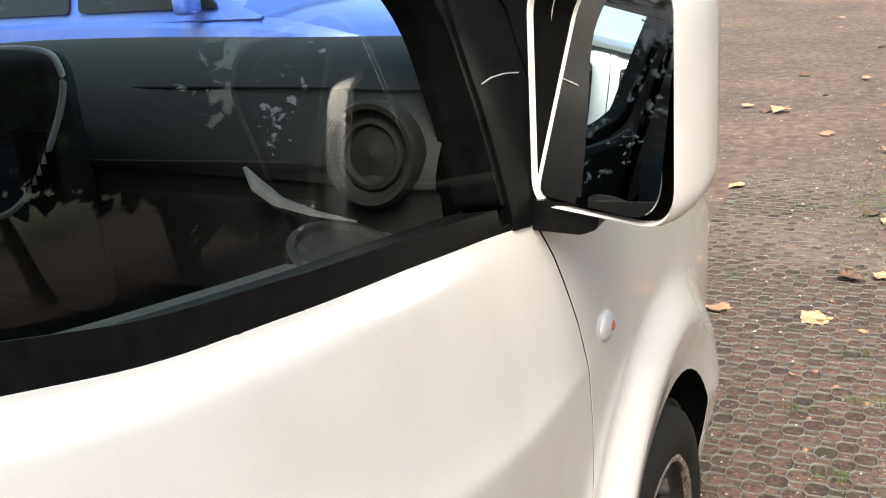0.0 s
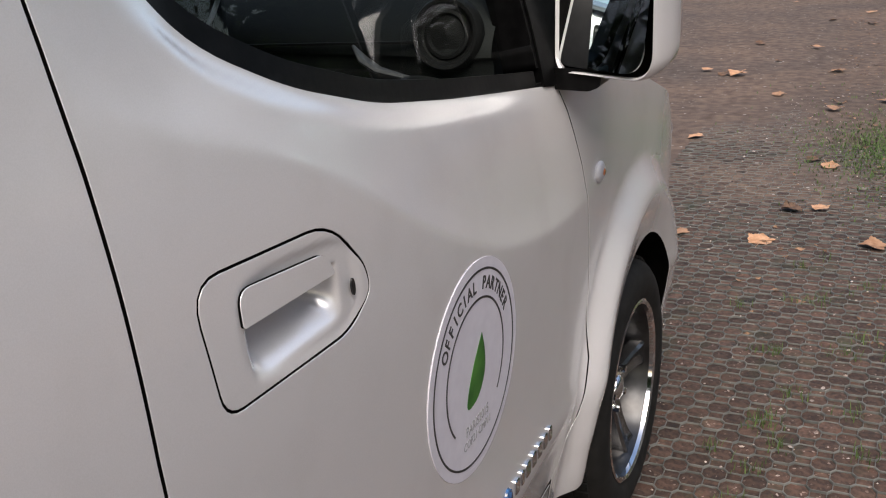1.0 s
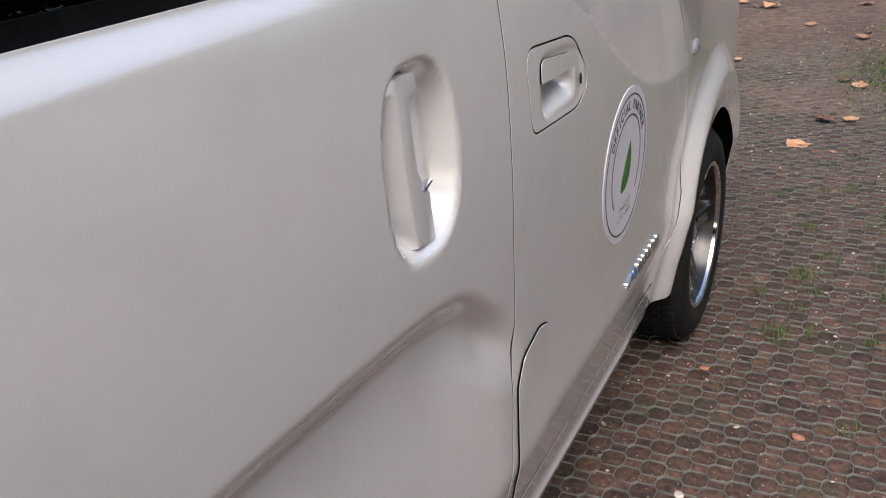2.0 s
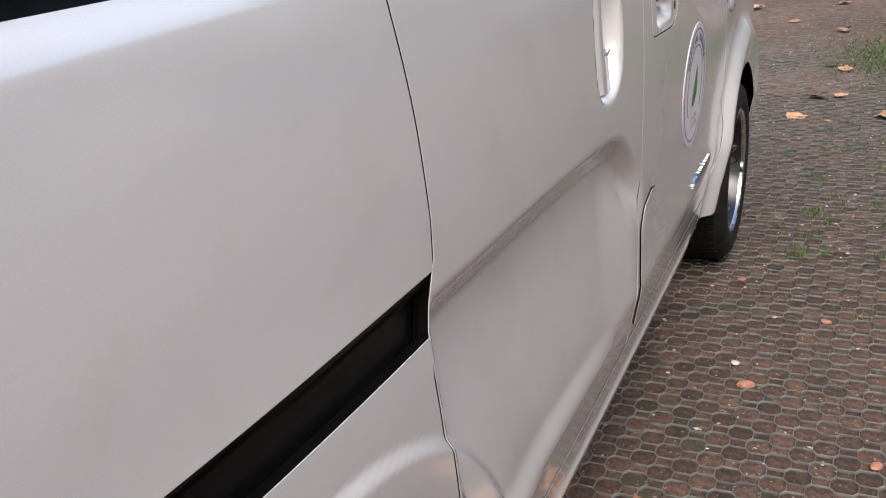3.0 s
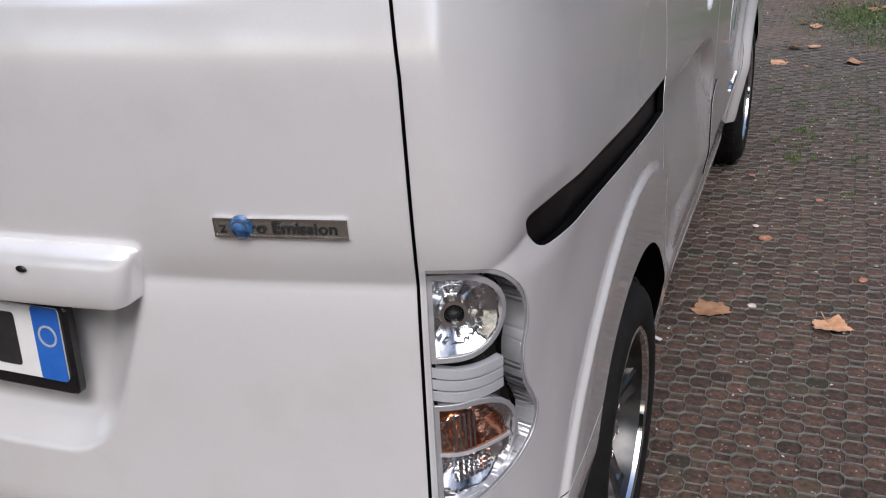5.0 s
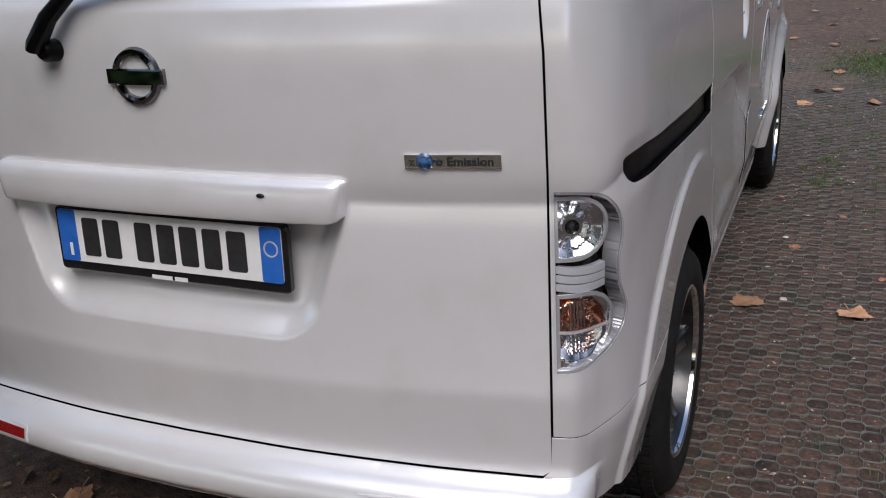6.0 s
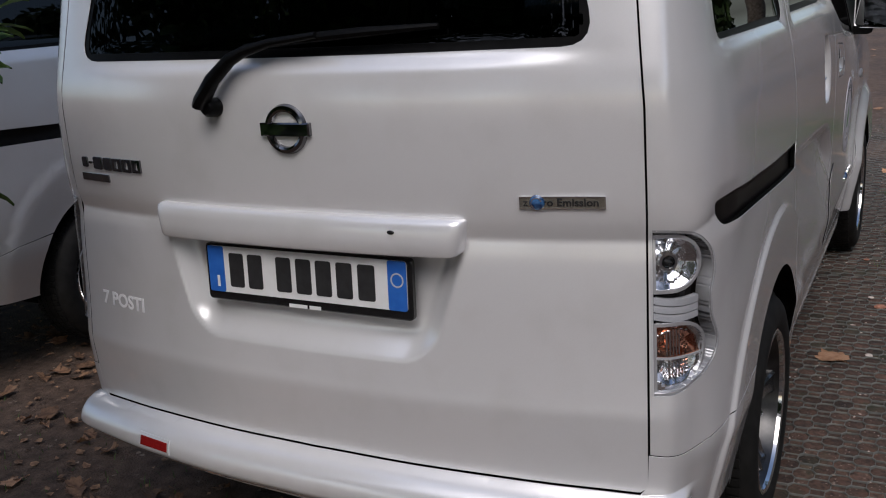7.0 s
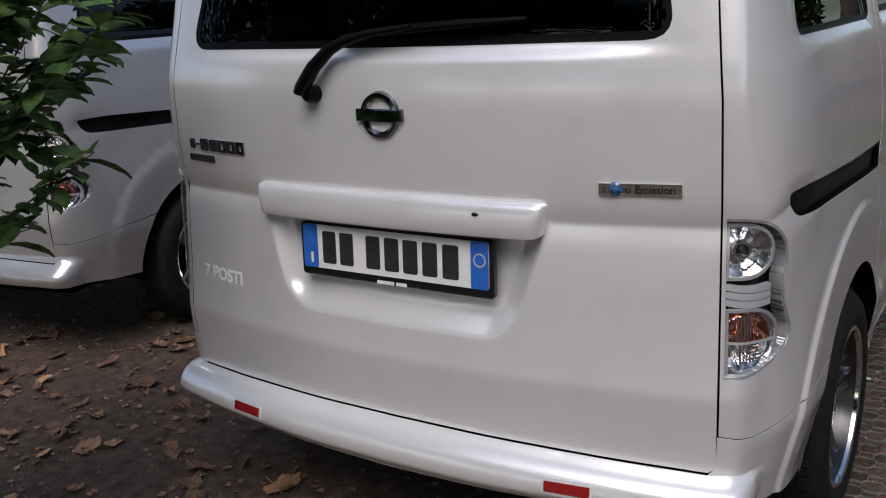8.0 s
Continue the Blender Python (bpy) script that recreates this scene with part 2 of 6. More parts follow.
_crest = dense([(1.9, 1.36), (2.10, 1.270), (2.25, 1.210), (2.37, 1.145), (2.50, 1.062), (2.62, 0.998), (2.75, 0.946), (2.9, 0.910), (3.05, 0.892), (3.2, 0.89), (3.4, 0.90)], 8)


def dent_oval(y, z, cy, cz, ry, rz, depth, soft):
    m = ((np.abs(y - cy) / ry) ** 2.6 + (np.abs(z - cz) / rz) ** 2.6) ** (1 / 2.6)
    return -depth * (1 - smooth01(1 - soft, 1.0, m))


def skin_offset(s, z, x, y, side):
    """How far the skin stands out from the plain outline, with creases, flares and recesses."""
    off = REAR_Z(z) * (1 - side) + SIDE_Z(z) * side
    # wheel flares
    for y0, a, b, h, e0, e1 in ((REAR_AXLE - 0.03, 0.525, 0.545, 0.009, 0.992, 1.022), (FRONT_AXLE + 0.03, 0.44, 0.505, 0.038, 0.90, 1.10)):
        rr = np.sqrt(((y - y0) / a) ** 2 + (np.maximum(z - HUB_Z, -0.2) / b) ** 2)
        off = off + side * h * (1 - smooth01(e0, e1, rr)) * smooth01(0.16, 0.30, z) * (1 - 0.35 * smooth01(0.95, 0.70, rr))
    rr = np.sqrt(((y - REAR_AXLE + 0.03) / 0.525) ** 2 + (np.maximum(z - HUB_Z, -0.2) / 0.545) ** 2)
    off = off + side * 0.010 * (1 - smooth01(1.0, 1.36, rr)) * smooth01(0.16, 0.30, z)
    # arched recess in the sliding door
    d = np.interp(y, _scal[:, 0], _scal[:, 1]) - z
    off = off + side * 0.009 * np.exp(-((z - 0.306) / 0.012) ** 2) * smooth01(1.25, 1.4, y) * (1 - smooth01(2.8, 2.95, y))
    off = off - side * 0.030 * smooth01(-0.004, 0.058, d) * (1 - 0.66 * smooth01(0.08, 0.36, d)) * (1 - smooth01(1.80, 2.05, y) * smooth01(0.05, 0.15, d)) * (1 - smooth01(0.375, 0.445, d)) * smooth01(0.004, 0.034, y - np.interp(z, (0.395, 0.44, 0.52, 0.60, 0.69, 0.77, 0.86, 0.915), (1.175, 1.165, 1.14, 1.105, 1.07, 1.056, 1.044, 1.04))) * (1 - smooth01(1.95, 2.09, y))
    # shoulder of the front door leans inwards above a falling crease
    d = z - np.interp(y, _crest[:, 0], _crest[:, 1])
    ds = 0.5 * (d + np.sqrt(d * d + 0.005 ** 2))
    off = off - side * (0.11 * ds + 0.011 * (1 - np.exp(-ds / 0.045))) * smooth01(2.0, 2.2, y) * (1 - smooth01(2.95, 3.3, y))
    # rolled ledge below the windows
    zb = np.interp(y, _belt[:, 0], _belt[:, 1])
    wy = smooth01(0.22, 0.34, y) * (1 - smooth01(0.98, 1.02, y)) + smooth01(1.11, 1.16, y) * (1 - smooth01(1.82, 1.93, y)) + smooth01(2.12, 2.22, y) * (1 - smooth01(2.80, 3.06, y))
    off = off - side * wy * 0.010 * (1 - smooth01(0.0, 0.034, zb - z)) ** 1.5
    off = off - (1 - side) * (1 - smooth01(0.42, 0.70, np.abs(x))) * 0.012 * (1 - smooth01(0.0, 0.040, 1.312 - z)) ** 1.5
    # recess of the sliding door's pull
    off = off + side * dent_oval(y, z, 1.793, 1.086, 0.088, 0.114, 0.036, 0.26)
    # soft hollow round the end of the door rail
    off = off + side * dent_oval(y, z, 0.265, 0.985, 0.115, 0.060, 0.006, 0.85)
    # the tailgate's crease runs round the corner and rises to the rail's end
    u = z - np.interp(y, (0.08, 0.13, 0.22), (0.952, 0.958, 0.982))
    off = off - side * 0.007 * np.where(u > 0, np.exp(-np.maximum(u, 0) / 0.022), np.exp(np.minimum(u, 0) / 0.045)) * (1 - smooth01(0.19, 0.29, y))
    # recess for the number plate
    w = 0.318 + 0.075 * (z - 0.70) / 0.22 - np.abs(x)
    u = z - 0.683
    a, b = np.maximum(0.075 - w, 0), np.maximum(0.075 - u, 0)
    m = np.maximum(np.where((a > 0) & (b > 0), 0.075 - np.sqrt(a * a + b * b), np.minimum(w, u)), 0)
    m = m * m / (m + 0.014)
    t = np.clip(m / 0.050, 0, 1)
    off = off - (1 - side) * 0.038 * t * (2 - t) * (1 - smooth01(0.925, 0.955, z)) * (0.72 + 0.28 * smooth01(0.66, 0.86, z))
    # rear bumper stands proud
    off = off + (1 - side) * 0.074 * (0.72 + 0.28 * smooth01(0.335, 0.372, z)) * np.sqrt(1 - np.clip((z + 0.016 * np.minimum((x / 0.73) ** 2, 1.1) - 0.008 - 0.372) / 0.0665, 0, 1) ** 2) * smooth01(0.20, 0.30, z)
    return off


def skin(s, z, extra=0.0):
    """Points of the van's skin: s metres round the plan outline (minus: the other half), z up."""
    s, z = np.asarray(s, float), np.asarray(z, float)
    a = np.abs(s)
    bx, by = np.interp(a, ARC, OUTLINE[:, 0]), np.interp(a, ARC, OUTLINE[:, 1])
    nx, ny = np.interp(a, ARC, OUT_N[:, 0]), np.interp(a, ARC, OUT_N[:, 1])
    side = smooth01(0.35, 0.97, nx)
    off = skin_offset(a, z, bx, by, side) + extra
    sg = np.where(s < 0, -1.0, 1.0)
    return np.stack([sg * (bx + nx * off), by + ny * off, z + 0 * bx], -1)


def skin_normal(s, z, extra=0.0, e=0.0015):
    a = skin(s + e, z, extra) - skin(s - e, z, extra)
    b = skin(s, z + e, extra) - skin(s, z - e, extra)
    n = np.cross(a, b)
    return n / np.linalg.norm(n, axis=-1)[..., None]


def inside(loop, s, z):
    s, z = np.asarray(s), np.asarray(z)
    r = np.zeros(s.shape, bool)
    k = len(loop)
    for i in range(k):
        (x0, y0), (x1, y1) = loop[i], loop[(i + 1) % k]
        if y0 == y1:
            continue
        r ^= ((y0 > z) != (y1 > z)) & (s < (x1 - x0) * (z - y0) / (y1 - y0) + x0)
    return r


def clip_cell(loop, x0, x1, y0, y1):
    """An outline cut to a rectangle (Sutherland-Hodgman)."""
    for ax, lim, sg in ((0, x0, 1), (0, x1, -1), (1, y0, 1), (1, y1, -1)):
        out, k = [], len(loop)
        for i in range(k):
            p, q = loop[i], loop[(i + 1) % k]
            a, b = (p[ax] - lim) * sg, (q[ax] - lim) * sg
            if a >= 0:
                out.append(p)
            if (a >= 0) != (b >= 0):
                t = a / (a - b)
                c = [p[0] + (q[0] - p[0]) * t, p[1] + (q[1] - p[1]) * t]
                c[ax] = lim
                out.append(tuple(c))
        loop = out
        if len(loop) < 3:
            return []
    return loop


def tidy(loop):
    """Drops doubled points and spikes that run back along a cell's edge."""
    loop = [(round(a, 7), round(b, 7)) for a, b in loop]
    again = True
    while again and len(loop) >= 3:
        again = False
        for i in range(len(loop)):
            a, p, b = loop[i - 1], loop[i], loop[(i + 1) % len(loop)]
            u, v = (p[0] - a[0], p[1] - a[1]), (b[0] - p[0], b[1] - p[1])
            if abs(u[0]) + abs(u[1]) < 1e-6 or (abs(u[0] * v[1] - u[1] * v[0]) < 1e-11 and u[0] * v[0] + u[1] * v[1] < 0):
                loop.pop(i)
                again = True
                break
    return loop


def area(loop):
    return 0.5 * sum(loop[i - 1][0] * loop[i][1] - loop[i][0] * loop[i - 1][1] for i in range(len(loop)))


def panel(name, loop, material, parent, holes=(), step=0.02, extra=0.0, hem=0.014, label="", surface=None, lift=None):
    """A sheet of the skin inside an outline (s, z) with holes, its edges turned in."""
    surf = surface or skin
    if area(loop) < 0:
        loop = loop[::-1]
    loop = [tuple(map(float, p)) for p in loop]
    P = np.array(loop)
    x0, y0 = P.min(0) - (0.00137, 0.00091)
    nx, ny = (int(math.ceil(v / step)) + 1 for v in (P.max(0) - (x0, y0)))
    touched = {}
    for h, lp in enumerate([loop, *holes]):
        k = len(lp)
        for i in range(k):
            a, b = np.array(lp[i]), np.array(lp[(i + 1) % k])
            m = max(2, int(np.abs(b - a).max() / step * 14))
            q = a + (b - a) * np.linspace(0, 1, m)[:, None]
            for c in {(int((u - x0) / step), int((v - y0) / step)) for u, v in q}:
                touched.setdefault(c, set()).add(h)
    cx, cy = np.meshgrid(x0 + (np.arange(nx) + 0.5) * step, y0 + (np.arange(ny) + 0.5) * step, indexing="ij")
    keep = inside(loop, cx, cy)
    for h in holes:
        keep &= ~inside(h, cx, cy)
    verts, index, faces = [], {}, []

    def vid(p):
        key = (round(p[0] * 2e4), round(p[1] * 2e4))
        if key not in index:
            index[key] = len(verts)
            verts.append(p)
        return index[key]

    for i in range(nx):
        for j in range(ny):
            c = (i, j)
            r = (x0 + i * step, x0 + (i + 1) * step, y0 + j * step, y0 + (j + 1) * step)
            if c not in touched:
                if keep[i, j]:
                    faces.append([vid(p) for p in ((r[0], r[2]), (r[1], r[2]), (r[1], r[3]), (r[0], r[3]))])
                continue
            polys = [[(r[0], r[2]), (r[1], r[2]), (r[1], r[3]), (r[0], r[3])]]
            for h in sorted(touched[c]):
                lp = loop
                if h:
                    hole = list(holes[h - 1])
                    if area(hole) > 0:
                        hole = hole[::-1]
                    right = np.mean([p[0] for p in hole]) < cx[i, j]
                    k = min(range(len(hole)), key=lambda q: hole[q][0] * (1 if right else -1))
                    hole = hole[k:] + hole[:k + 1]
                    B = 9.0
                    z = hole[0][1]
                    ring = [(-B, z), (-B, -B), (B, -B), (B, B), (-B, B), (-B, z)] if right else [(B, z), (B, B), (-B, B), (-B, -B), (B, -B), (B, z)]
                    lp = ring + hole
                polys = [tidy(clip_cell(lp, *r))] if h == min(touched[c]) else polys
            for lp in polys:
                ids = [vid(p) for p in lp]
                ids = [v for q, v in enumerate(ids) if v != ids[q - 1]]
                if len(ids) >= 3 and len(set(ids)) == len(ids) and abs(area(lp)) > 1e-7:
                    faces.append(ids)
    V = np.array(verts)
    ex = extra if lift is None else extra + lift(V[:, 0], V[:, 1])
    pos = surf(V[:, 0], V[:, 1], ex)
    if lift is None:
        nor = skin_normal(V[:, 0], V[:, 1], extra, max(0.0015, 0.6 * step)) if surface is None else None
    else:
        e = max(0.0012, 0.5 * step)
        f = lambda a, b: surf(a, b, extra + lift(a, b))
        nor = np.cross(f(V[:, 0] + e, V[:, 1]) - f(V[:, 0] - e, V[:, 1]), f(V[:, 0], V[:, 1] + e) - f(V[:, 0], V[:, 1] - e))
        nor /= np.linalg.norm(nor, axis=1)[:, None]
    if nor is None:
        e = 0.0015
        nor = np.cross(surf(V[:, 0] + e, V[:, 1], ex) - surf(V[:, 0] - e, V[:, 1], ex), surf(V[:, 0], V[:, 1] + e, ex) - surf(V[:, 0], V[:, 1] - e, ex))
        nor /= np.linalg.norm(nor, axis=1)[:, None]
    count = {}
    for f in faces:
        for a, b in zip(f, f[1:] + f[:1]):
            count[a, b] = count.get((a, b), 0) + 1
    rim = [e for e in count if (e[1], e[0]) not in count]
    out = {}
    for a, b in rim:
        d = np.cross(pos[b] - pos[a], nor[a])
        d /= max(np.linalg.norm(d), 1e-9)
        for v in (a, b):
            out[v] = out.get(v, 0) + d
    P3, N3 = list(pos), list(nor)
    ring1, ring2 = {}, {}
    for v, d in out.items():
        d = d / max(np.linalg.norm(d), 1e-6)
        ring1[v] = len(P3)
        P3.append(pos[v] + d * 0.0006 - nor[v] * 0.0009)
        N3.append(d)
        ring2[v] = len(P3)
        P3.append(pos[v] + d * 0.0006 - nor[v] * hem)
        N3.append(d)
    deep = []
    if hem:
        for a, b in rim:
            faces.append([b, a, ring1[a], ring1[b]])
            faces.append([ring1[b], ring1[a], ring2[a], ring2[b]])
            deep.append(len(faces) - 1)
    me = bpy.data.meshes.new(name)
    me.from_pydata([tuple(p) for p in P3], [], faces)
    me.polygons.foreach_set("use_smooth", [True] * len(me.polygons))
    me.update()
    lv = np.zeros(len(me.loops), int)
    me.loops.foreach_get("vertex_index", lv)
    me.normals_split_custom_set(np.array(N3)[lv].tolist())
    me.materials.append(material)
    # Turned-in edges of painted panels are blackened as the seam's shade.
    if material in (WHITE, SILVER):
        me.materials.append(DARK)
        for k in deep:
            me.polygons[k].material_index = 1
    ob = new(name, me)
    ob.parent = parent
    ob.visible_shadow = material not in PANES
    if label:
        ob["label"] = label
    return ob


def yz(points):
    return [(s_y(y), z) for y, z in points]


def xz(points):
    return [(s_x(x), z) for x, z in points]


def other(loop):
    return [(-s, z) for s, z in loop][::-1]


def grow(loop, d):
    """The outline moved outwards by d (inwards: minus)."""
    if area(loop) < 0:
        loop = loop[::-1]
    out, k = [], len(loop)
    for i in range(k):
        a, p, b = (Vector(loop[j % k]) for j in (i - 1, i, i + 1))
        u, v = (p - a), (b - p)
        if u.length < 1e-6 or v.length < 1e-6:
            continue
        n = Vector((u.y, -u.x)).normalized() + Vector((v.y, -v.x)).normalized()
        if n.length < 1e-6:
            continue
        n.normalize()
        c = max(0.5, n.dot(Vector((v.y, -v.x)).normalized()))
        out.append(tuple(p + n * d / c))
    return out


def arch(y0, r, a0, a1, n=20):
    return [(y0 + r * math.cos(a), HUB_Z + r * math.sin(a)) for a in np.linspace(radians(a0), radians(a1), n)]


GAP = 0.0026
# seams and openings, y and z on the side
SEAM_B = [(2.026, 1.80), (2.034, 1.50), (2.039, 1.33), (2.038, 1.16), (2.037, 1.03), (2.041, 0.90), (2.049, 0.78), (2.050, 0.70), (2.044, 0.60), (2.030, 0.395)]
SEAM_C = [(1.040, 1.80), (1.050, 1.40), (1.058, 1.25), (1.068, 1.12), (1.073, 1.03), (1.070, 0.985), (1.050, 0.945), (1.040, 0.915), (1.044, 0.86), (1.056, 0.77), (1.070, 0.69),
          (1.105, 0.60), (1.14, 0.52), (1.165, 0.44), (1.175, 0.395)]
SEAM_A = [(3.085, 1.10), (3.108, 1.06), (3.152, 0.955), (3.174, 0.88), (3.190, 0.79), (3.193, 0.70), (3.166, 0.57), (3.118, 0.465), (3.06, 0.40), (3.02, 0.385)]
FRONT_WIN = rounded([(2.135, 1.70), (2.150, 1.375), (2.215, 1.305), (2.33, 1.250), (2.50, 1.199), (2.70, 1.163), (2.90, 1.133), (3.045, 1.114), (3.050, 1.36), (2.90, 1.62), (2.80, 1.70)],
                    [0.04, 0.03, 0.05, 0.05, 0.05, 0.05, 0.05, 0.012, 0.05, 0.1, 0.04])
SLIDE_WIN = rounded([(1.13, 1.69), (1.13, 1.302), (1.81, 1.302), (1.88, 1.42), (1.88, 1.69)], [0.04, 0.03, 0.07, 0.07, 0.04])
QUARTER_WIN = rounded([(0.38, 1.69), (0.275, 1.300), (1.00, 1.294), (0.99, 1.69)], [0.05, 0.05, 0.025, 0.03])
REAR_WIN = rounded([(-0.57, 1.72), (-0.655, 1.312), (0.655, 1.312), (0.57, 1.72)], [0.06, 0.065, 0.065, 0.06])
RAIL = rounded([(1.048, 0.908), (0.64, 0.933), (0.315, 0.946), (0.236, 0.951), (0.201, 1.006), (0.324, 1.011), (0.64, 0.992), (1.0695, 0.974)], [0.0, 0.1, 0.06, 0.03, 0.018, 0.06, 0.1, 0.0])
HANDLE = rounded([(2.106, 1.142), (2.119, 1.023), (2.318, 1.013), (2.364, 1.038), (2.358, 1.066), (2.306, 1.126)], [0.035, 0.022, 0.04, 0.02, 0.03, 0.05])
S_LAMP = s_x(0.7455)
LAMP = rounded([(S_LAMP + a, z) for a, z in ((0.0, 0.972), (0.0, 0.648), (0.055, 0.648), (0.120, 0.664), (0.170, 0.694), (0.184, 0.728), (0.168, 0.756), (0.148, 0.788), (0.142, 0.836), (0.157, 0.872), (0.148, 0.918), (0.105, 0.960), (0.05, 0.970))],
               [0.006, 0.006, 0.02, 0.03, 0.03, 0.025, 0.012, 0.02, 0.02, 0.025, 0.03, 0.03, 0.02])
S_HATCH = s_x(0.7410)
# the tailgate's upright seam leans in above the lamps
HATCH_UP = [(s_x(x), z) for x, z in ((0.741, 1.0), (0.738, 1.2), (0.727, 1.38), (0.716, 1.52), (0.69, 1.78))]


def cup(y0, y1, z0, z1, depth):
    """A pocket pressed into a handle: sharp along its top, soft elsewhere."""
    def lift(s, z):
        y = np.interp(np.abs(s), ARC, OUTLINE[:, 1])
        w = smooth01(y0, y0 + 0.035, y) * (1 - smooth01(y1 - 0.025, y1, y)) * smooth01(z0, z0 + 0.035, z) * (1 - smooth01(z1 - 0.004, z1 + 0.002, z))
        m = ((np.abs(y - 2.250) / 0.103) ** 4 + (np.abs(z - 1.068 + 0.10 * (y - 2.25)) / 0.055) ** 4) ** 0.25
        return -depth * w - 0.0025 * (1 - smooth01(0.78, 1.0, m))
    return lift


def front_glass(s, z, extra=0.0):
    """The evenly curved pane of the front door, set well in from the skin and leaning in at the top."""
    s, z = np.asarray(s, float), np.asarray(z, float)
    y = np.interp(np.abs(s), ARC, OUTLINE[:, 1])
    up = np.maximum(z - 1.40, 0)
    x = 0.752 - 0.165 * (z - 1.24) - 0.25 * up * up - 0.2 * up * np.maximum(y - 2.15, 0) + 0.012 * (y - 2.6) ** 2
    return np.stack([np.where(s < 0, -1.0, 1.0) * (x + extra), y, z], -1)


def build_van(paint, where, label, fine=1.0, detail=True):
    van = thing("van", label, "van", where, "parked vans")
    st = 0.016 * fine

    # tailgate
    half = [(S_HATCH - GAP, 0.449), (S_HATCH - GAP, 0.8)] + [(a - GAP, z) for a, z in HATCH_UP]
    bottom = [(s_x(x), 0.438 + 0.016 * (1 - (x / 0.73) ** 2)) for x in np.linspace(-0.725, 0.725, 24)]
    gate = bottom + half + other(half)
    tail = panel("tailgate", gate, paint, van, [xz(REAR_WIN)], st * (0.42 if detail else 1), label="white tailgate with a recess for the number plate" if detail else "")
    panel("rear_window", grow(xz(REAR_WIN), 0.004), DARKGLASS, tail, step=0.05, extra=-0.004, hem=0, label="dark tinted rear window")
    panel("window_seal", grow(xz(REAR_WIN), 0.002), TRIM, tail, [grow(xz(REAR_WIN), -0.012)], 0.02, extra=-0.0025, hem=0.004)
    # rear bumper
    up = [(s_x(x), 0.432 + 0.016 * (1 - (x / 0.73) ** 2)) for x in np.linspace(0.725, -0.725, 24)]
    cor = [(S_HATCH - 0.002, 0.450), (S_HATCH, 0.522), (s_y(0.12), 0.514), (s_y(0.25), 0.526), (s_y(0.33), 0.546)]
    side_edge = [(s_y(y), z) for y, z in arch(REAR_AXLE, 0.386, 140, 182, 10)]
    low = [(s_y(0.42), 0.318), (s_y(0.2), 0.334), (s_x(0.7), 0.350), (s_x(0.5), 0.351), (s_x(0.28), 0.345), (0, 0.340)]
    rside = cor[1:] + side_edge + low
    bumper_loop = rside + other(rside[:-1]) + [(-S_HATCH + 0.002, 0.450)] + up[::-1] + [(S_HATCH - 0.002, 0.450)]
    bump = panel("rear_bumper", bumper_loop, paint, van, (), st * 0.35 if detail else st, hem=0.03)
    # sides
    for flip in (lambda l: l, other):
        right = flip(((1.0, 0.0), (1.0, 1.0)))[0][0] > 0
        q = right or not detail
        step = st if right else st * 2.2
        # quarter panel
        arc_r = arch(REAR_AXLE, 0.386, -2, 139, 26)
        quarter = [(a + GAP, z) for a, z in HATCH_UP[::-1]] + [(S_HATCH + GAP, 0.5250), (s_y(0.12), 0.5170), (s_y(0.25), 0.5290), (s_y(0.33), 0.5490)] + \
            yz(arc_r[::-1]) + yz([(1.178, 0.36), (1.170, 0.40)]) + yz([(y - GAP, z) for y, z in SEAM_C[::-1][1:] if z < 0.9]) + \
            yz([(y - GAP, z) for y, z in RAIL]) + yz([(y - GAP, z) for y, z in SEAM_C[::-1][1:] if z > 0.98])
        body = panel("quarter_panel", flip(quarter), paint, van, [flip(yz(QUARTER_WIN)), flip(LAMP)], step * 0.42 if right and detail else step)
        panel("quarter_window", flip(grow(yz(QUARTER_WIN), 0.004)), DARKGLASS, body, step=0.05, extra=-0.004, hem=0)
        panel("window_seal", flip(grow(yz(QUARTER_WIN), 0.002)), TRIM, body, [flip(grow(yz(QUARTER_WIN), -0.010))], 0.02, extra=-0.0025, hem=0.004)
        panel("door_rail", flip(grow(yz(RAIL), 0.0025)), RAILBLACK, body, (), 0.012 * fine, extra=-0.0025, hem=0.01, label="black sliding door rail",
              lift=lambda s, z: -0.013 * smooth01(0.0, 0.018, np.interp(np.interp(np.abs(s), ARC, OUTLINE[:, 1]), (0.2, 0.33, 0.64, 1.05), (1.014, 1.010, 0.989, 0.969)) - z))
        # near-black sheets behind the seams, painted as the shade in the gaps
        for seam in (SEAM_A, SEAM_B, SEAM_C):
            panel("seam_shade", flip(yz([(y - (0.016 if z > 0.62 or seam is not SEAM_C else 0.004), z) for y, z in seam] + [(y + 0.016, z) for y, z in seam[::-1]])), DARK, van, (), 0.03, extra=-0.0105, hem=0)
        panel("seam_shade", flip([(S_HATCH - 0.015, 0.45), (S_HATCH + 0.015, 0.45)] + [(a + 0.015, z) for a, z in HATCH_UP] + [(a - 0.015, z) for a, z in HATCH_UP[::-1]]), DARK, van, (), 0.03, extra=-0.0105, hem=0)
        panel("seam_shade", flip(grow(yz(HANDLE), 0.016)), DARK, van, [flip(grow(yz(HANDLE), -0.006))], 0.012, extra=-0.0095, hem=0)
        # sliding door
        slide = yz([(y + GAP, z) for y, z in SEAM_C]) + yz([(y - GAP, z) for y, z in SEAM_B[::-1]])
        sd = panel("sliding_door", flip(slide), paint, van, [flip(yz(SLIDE_WIN))], step * 0.42 if right and detail else step)
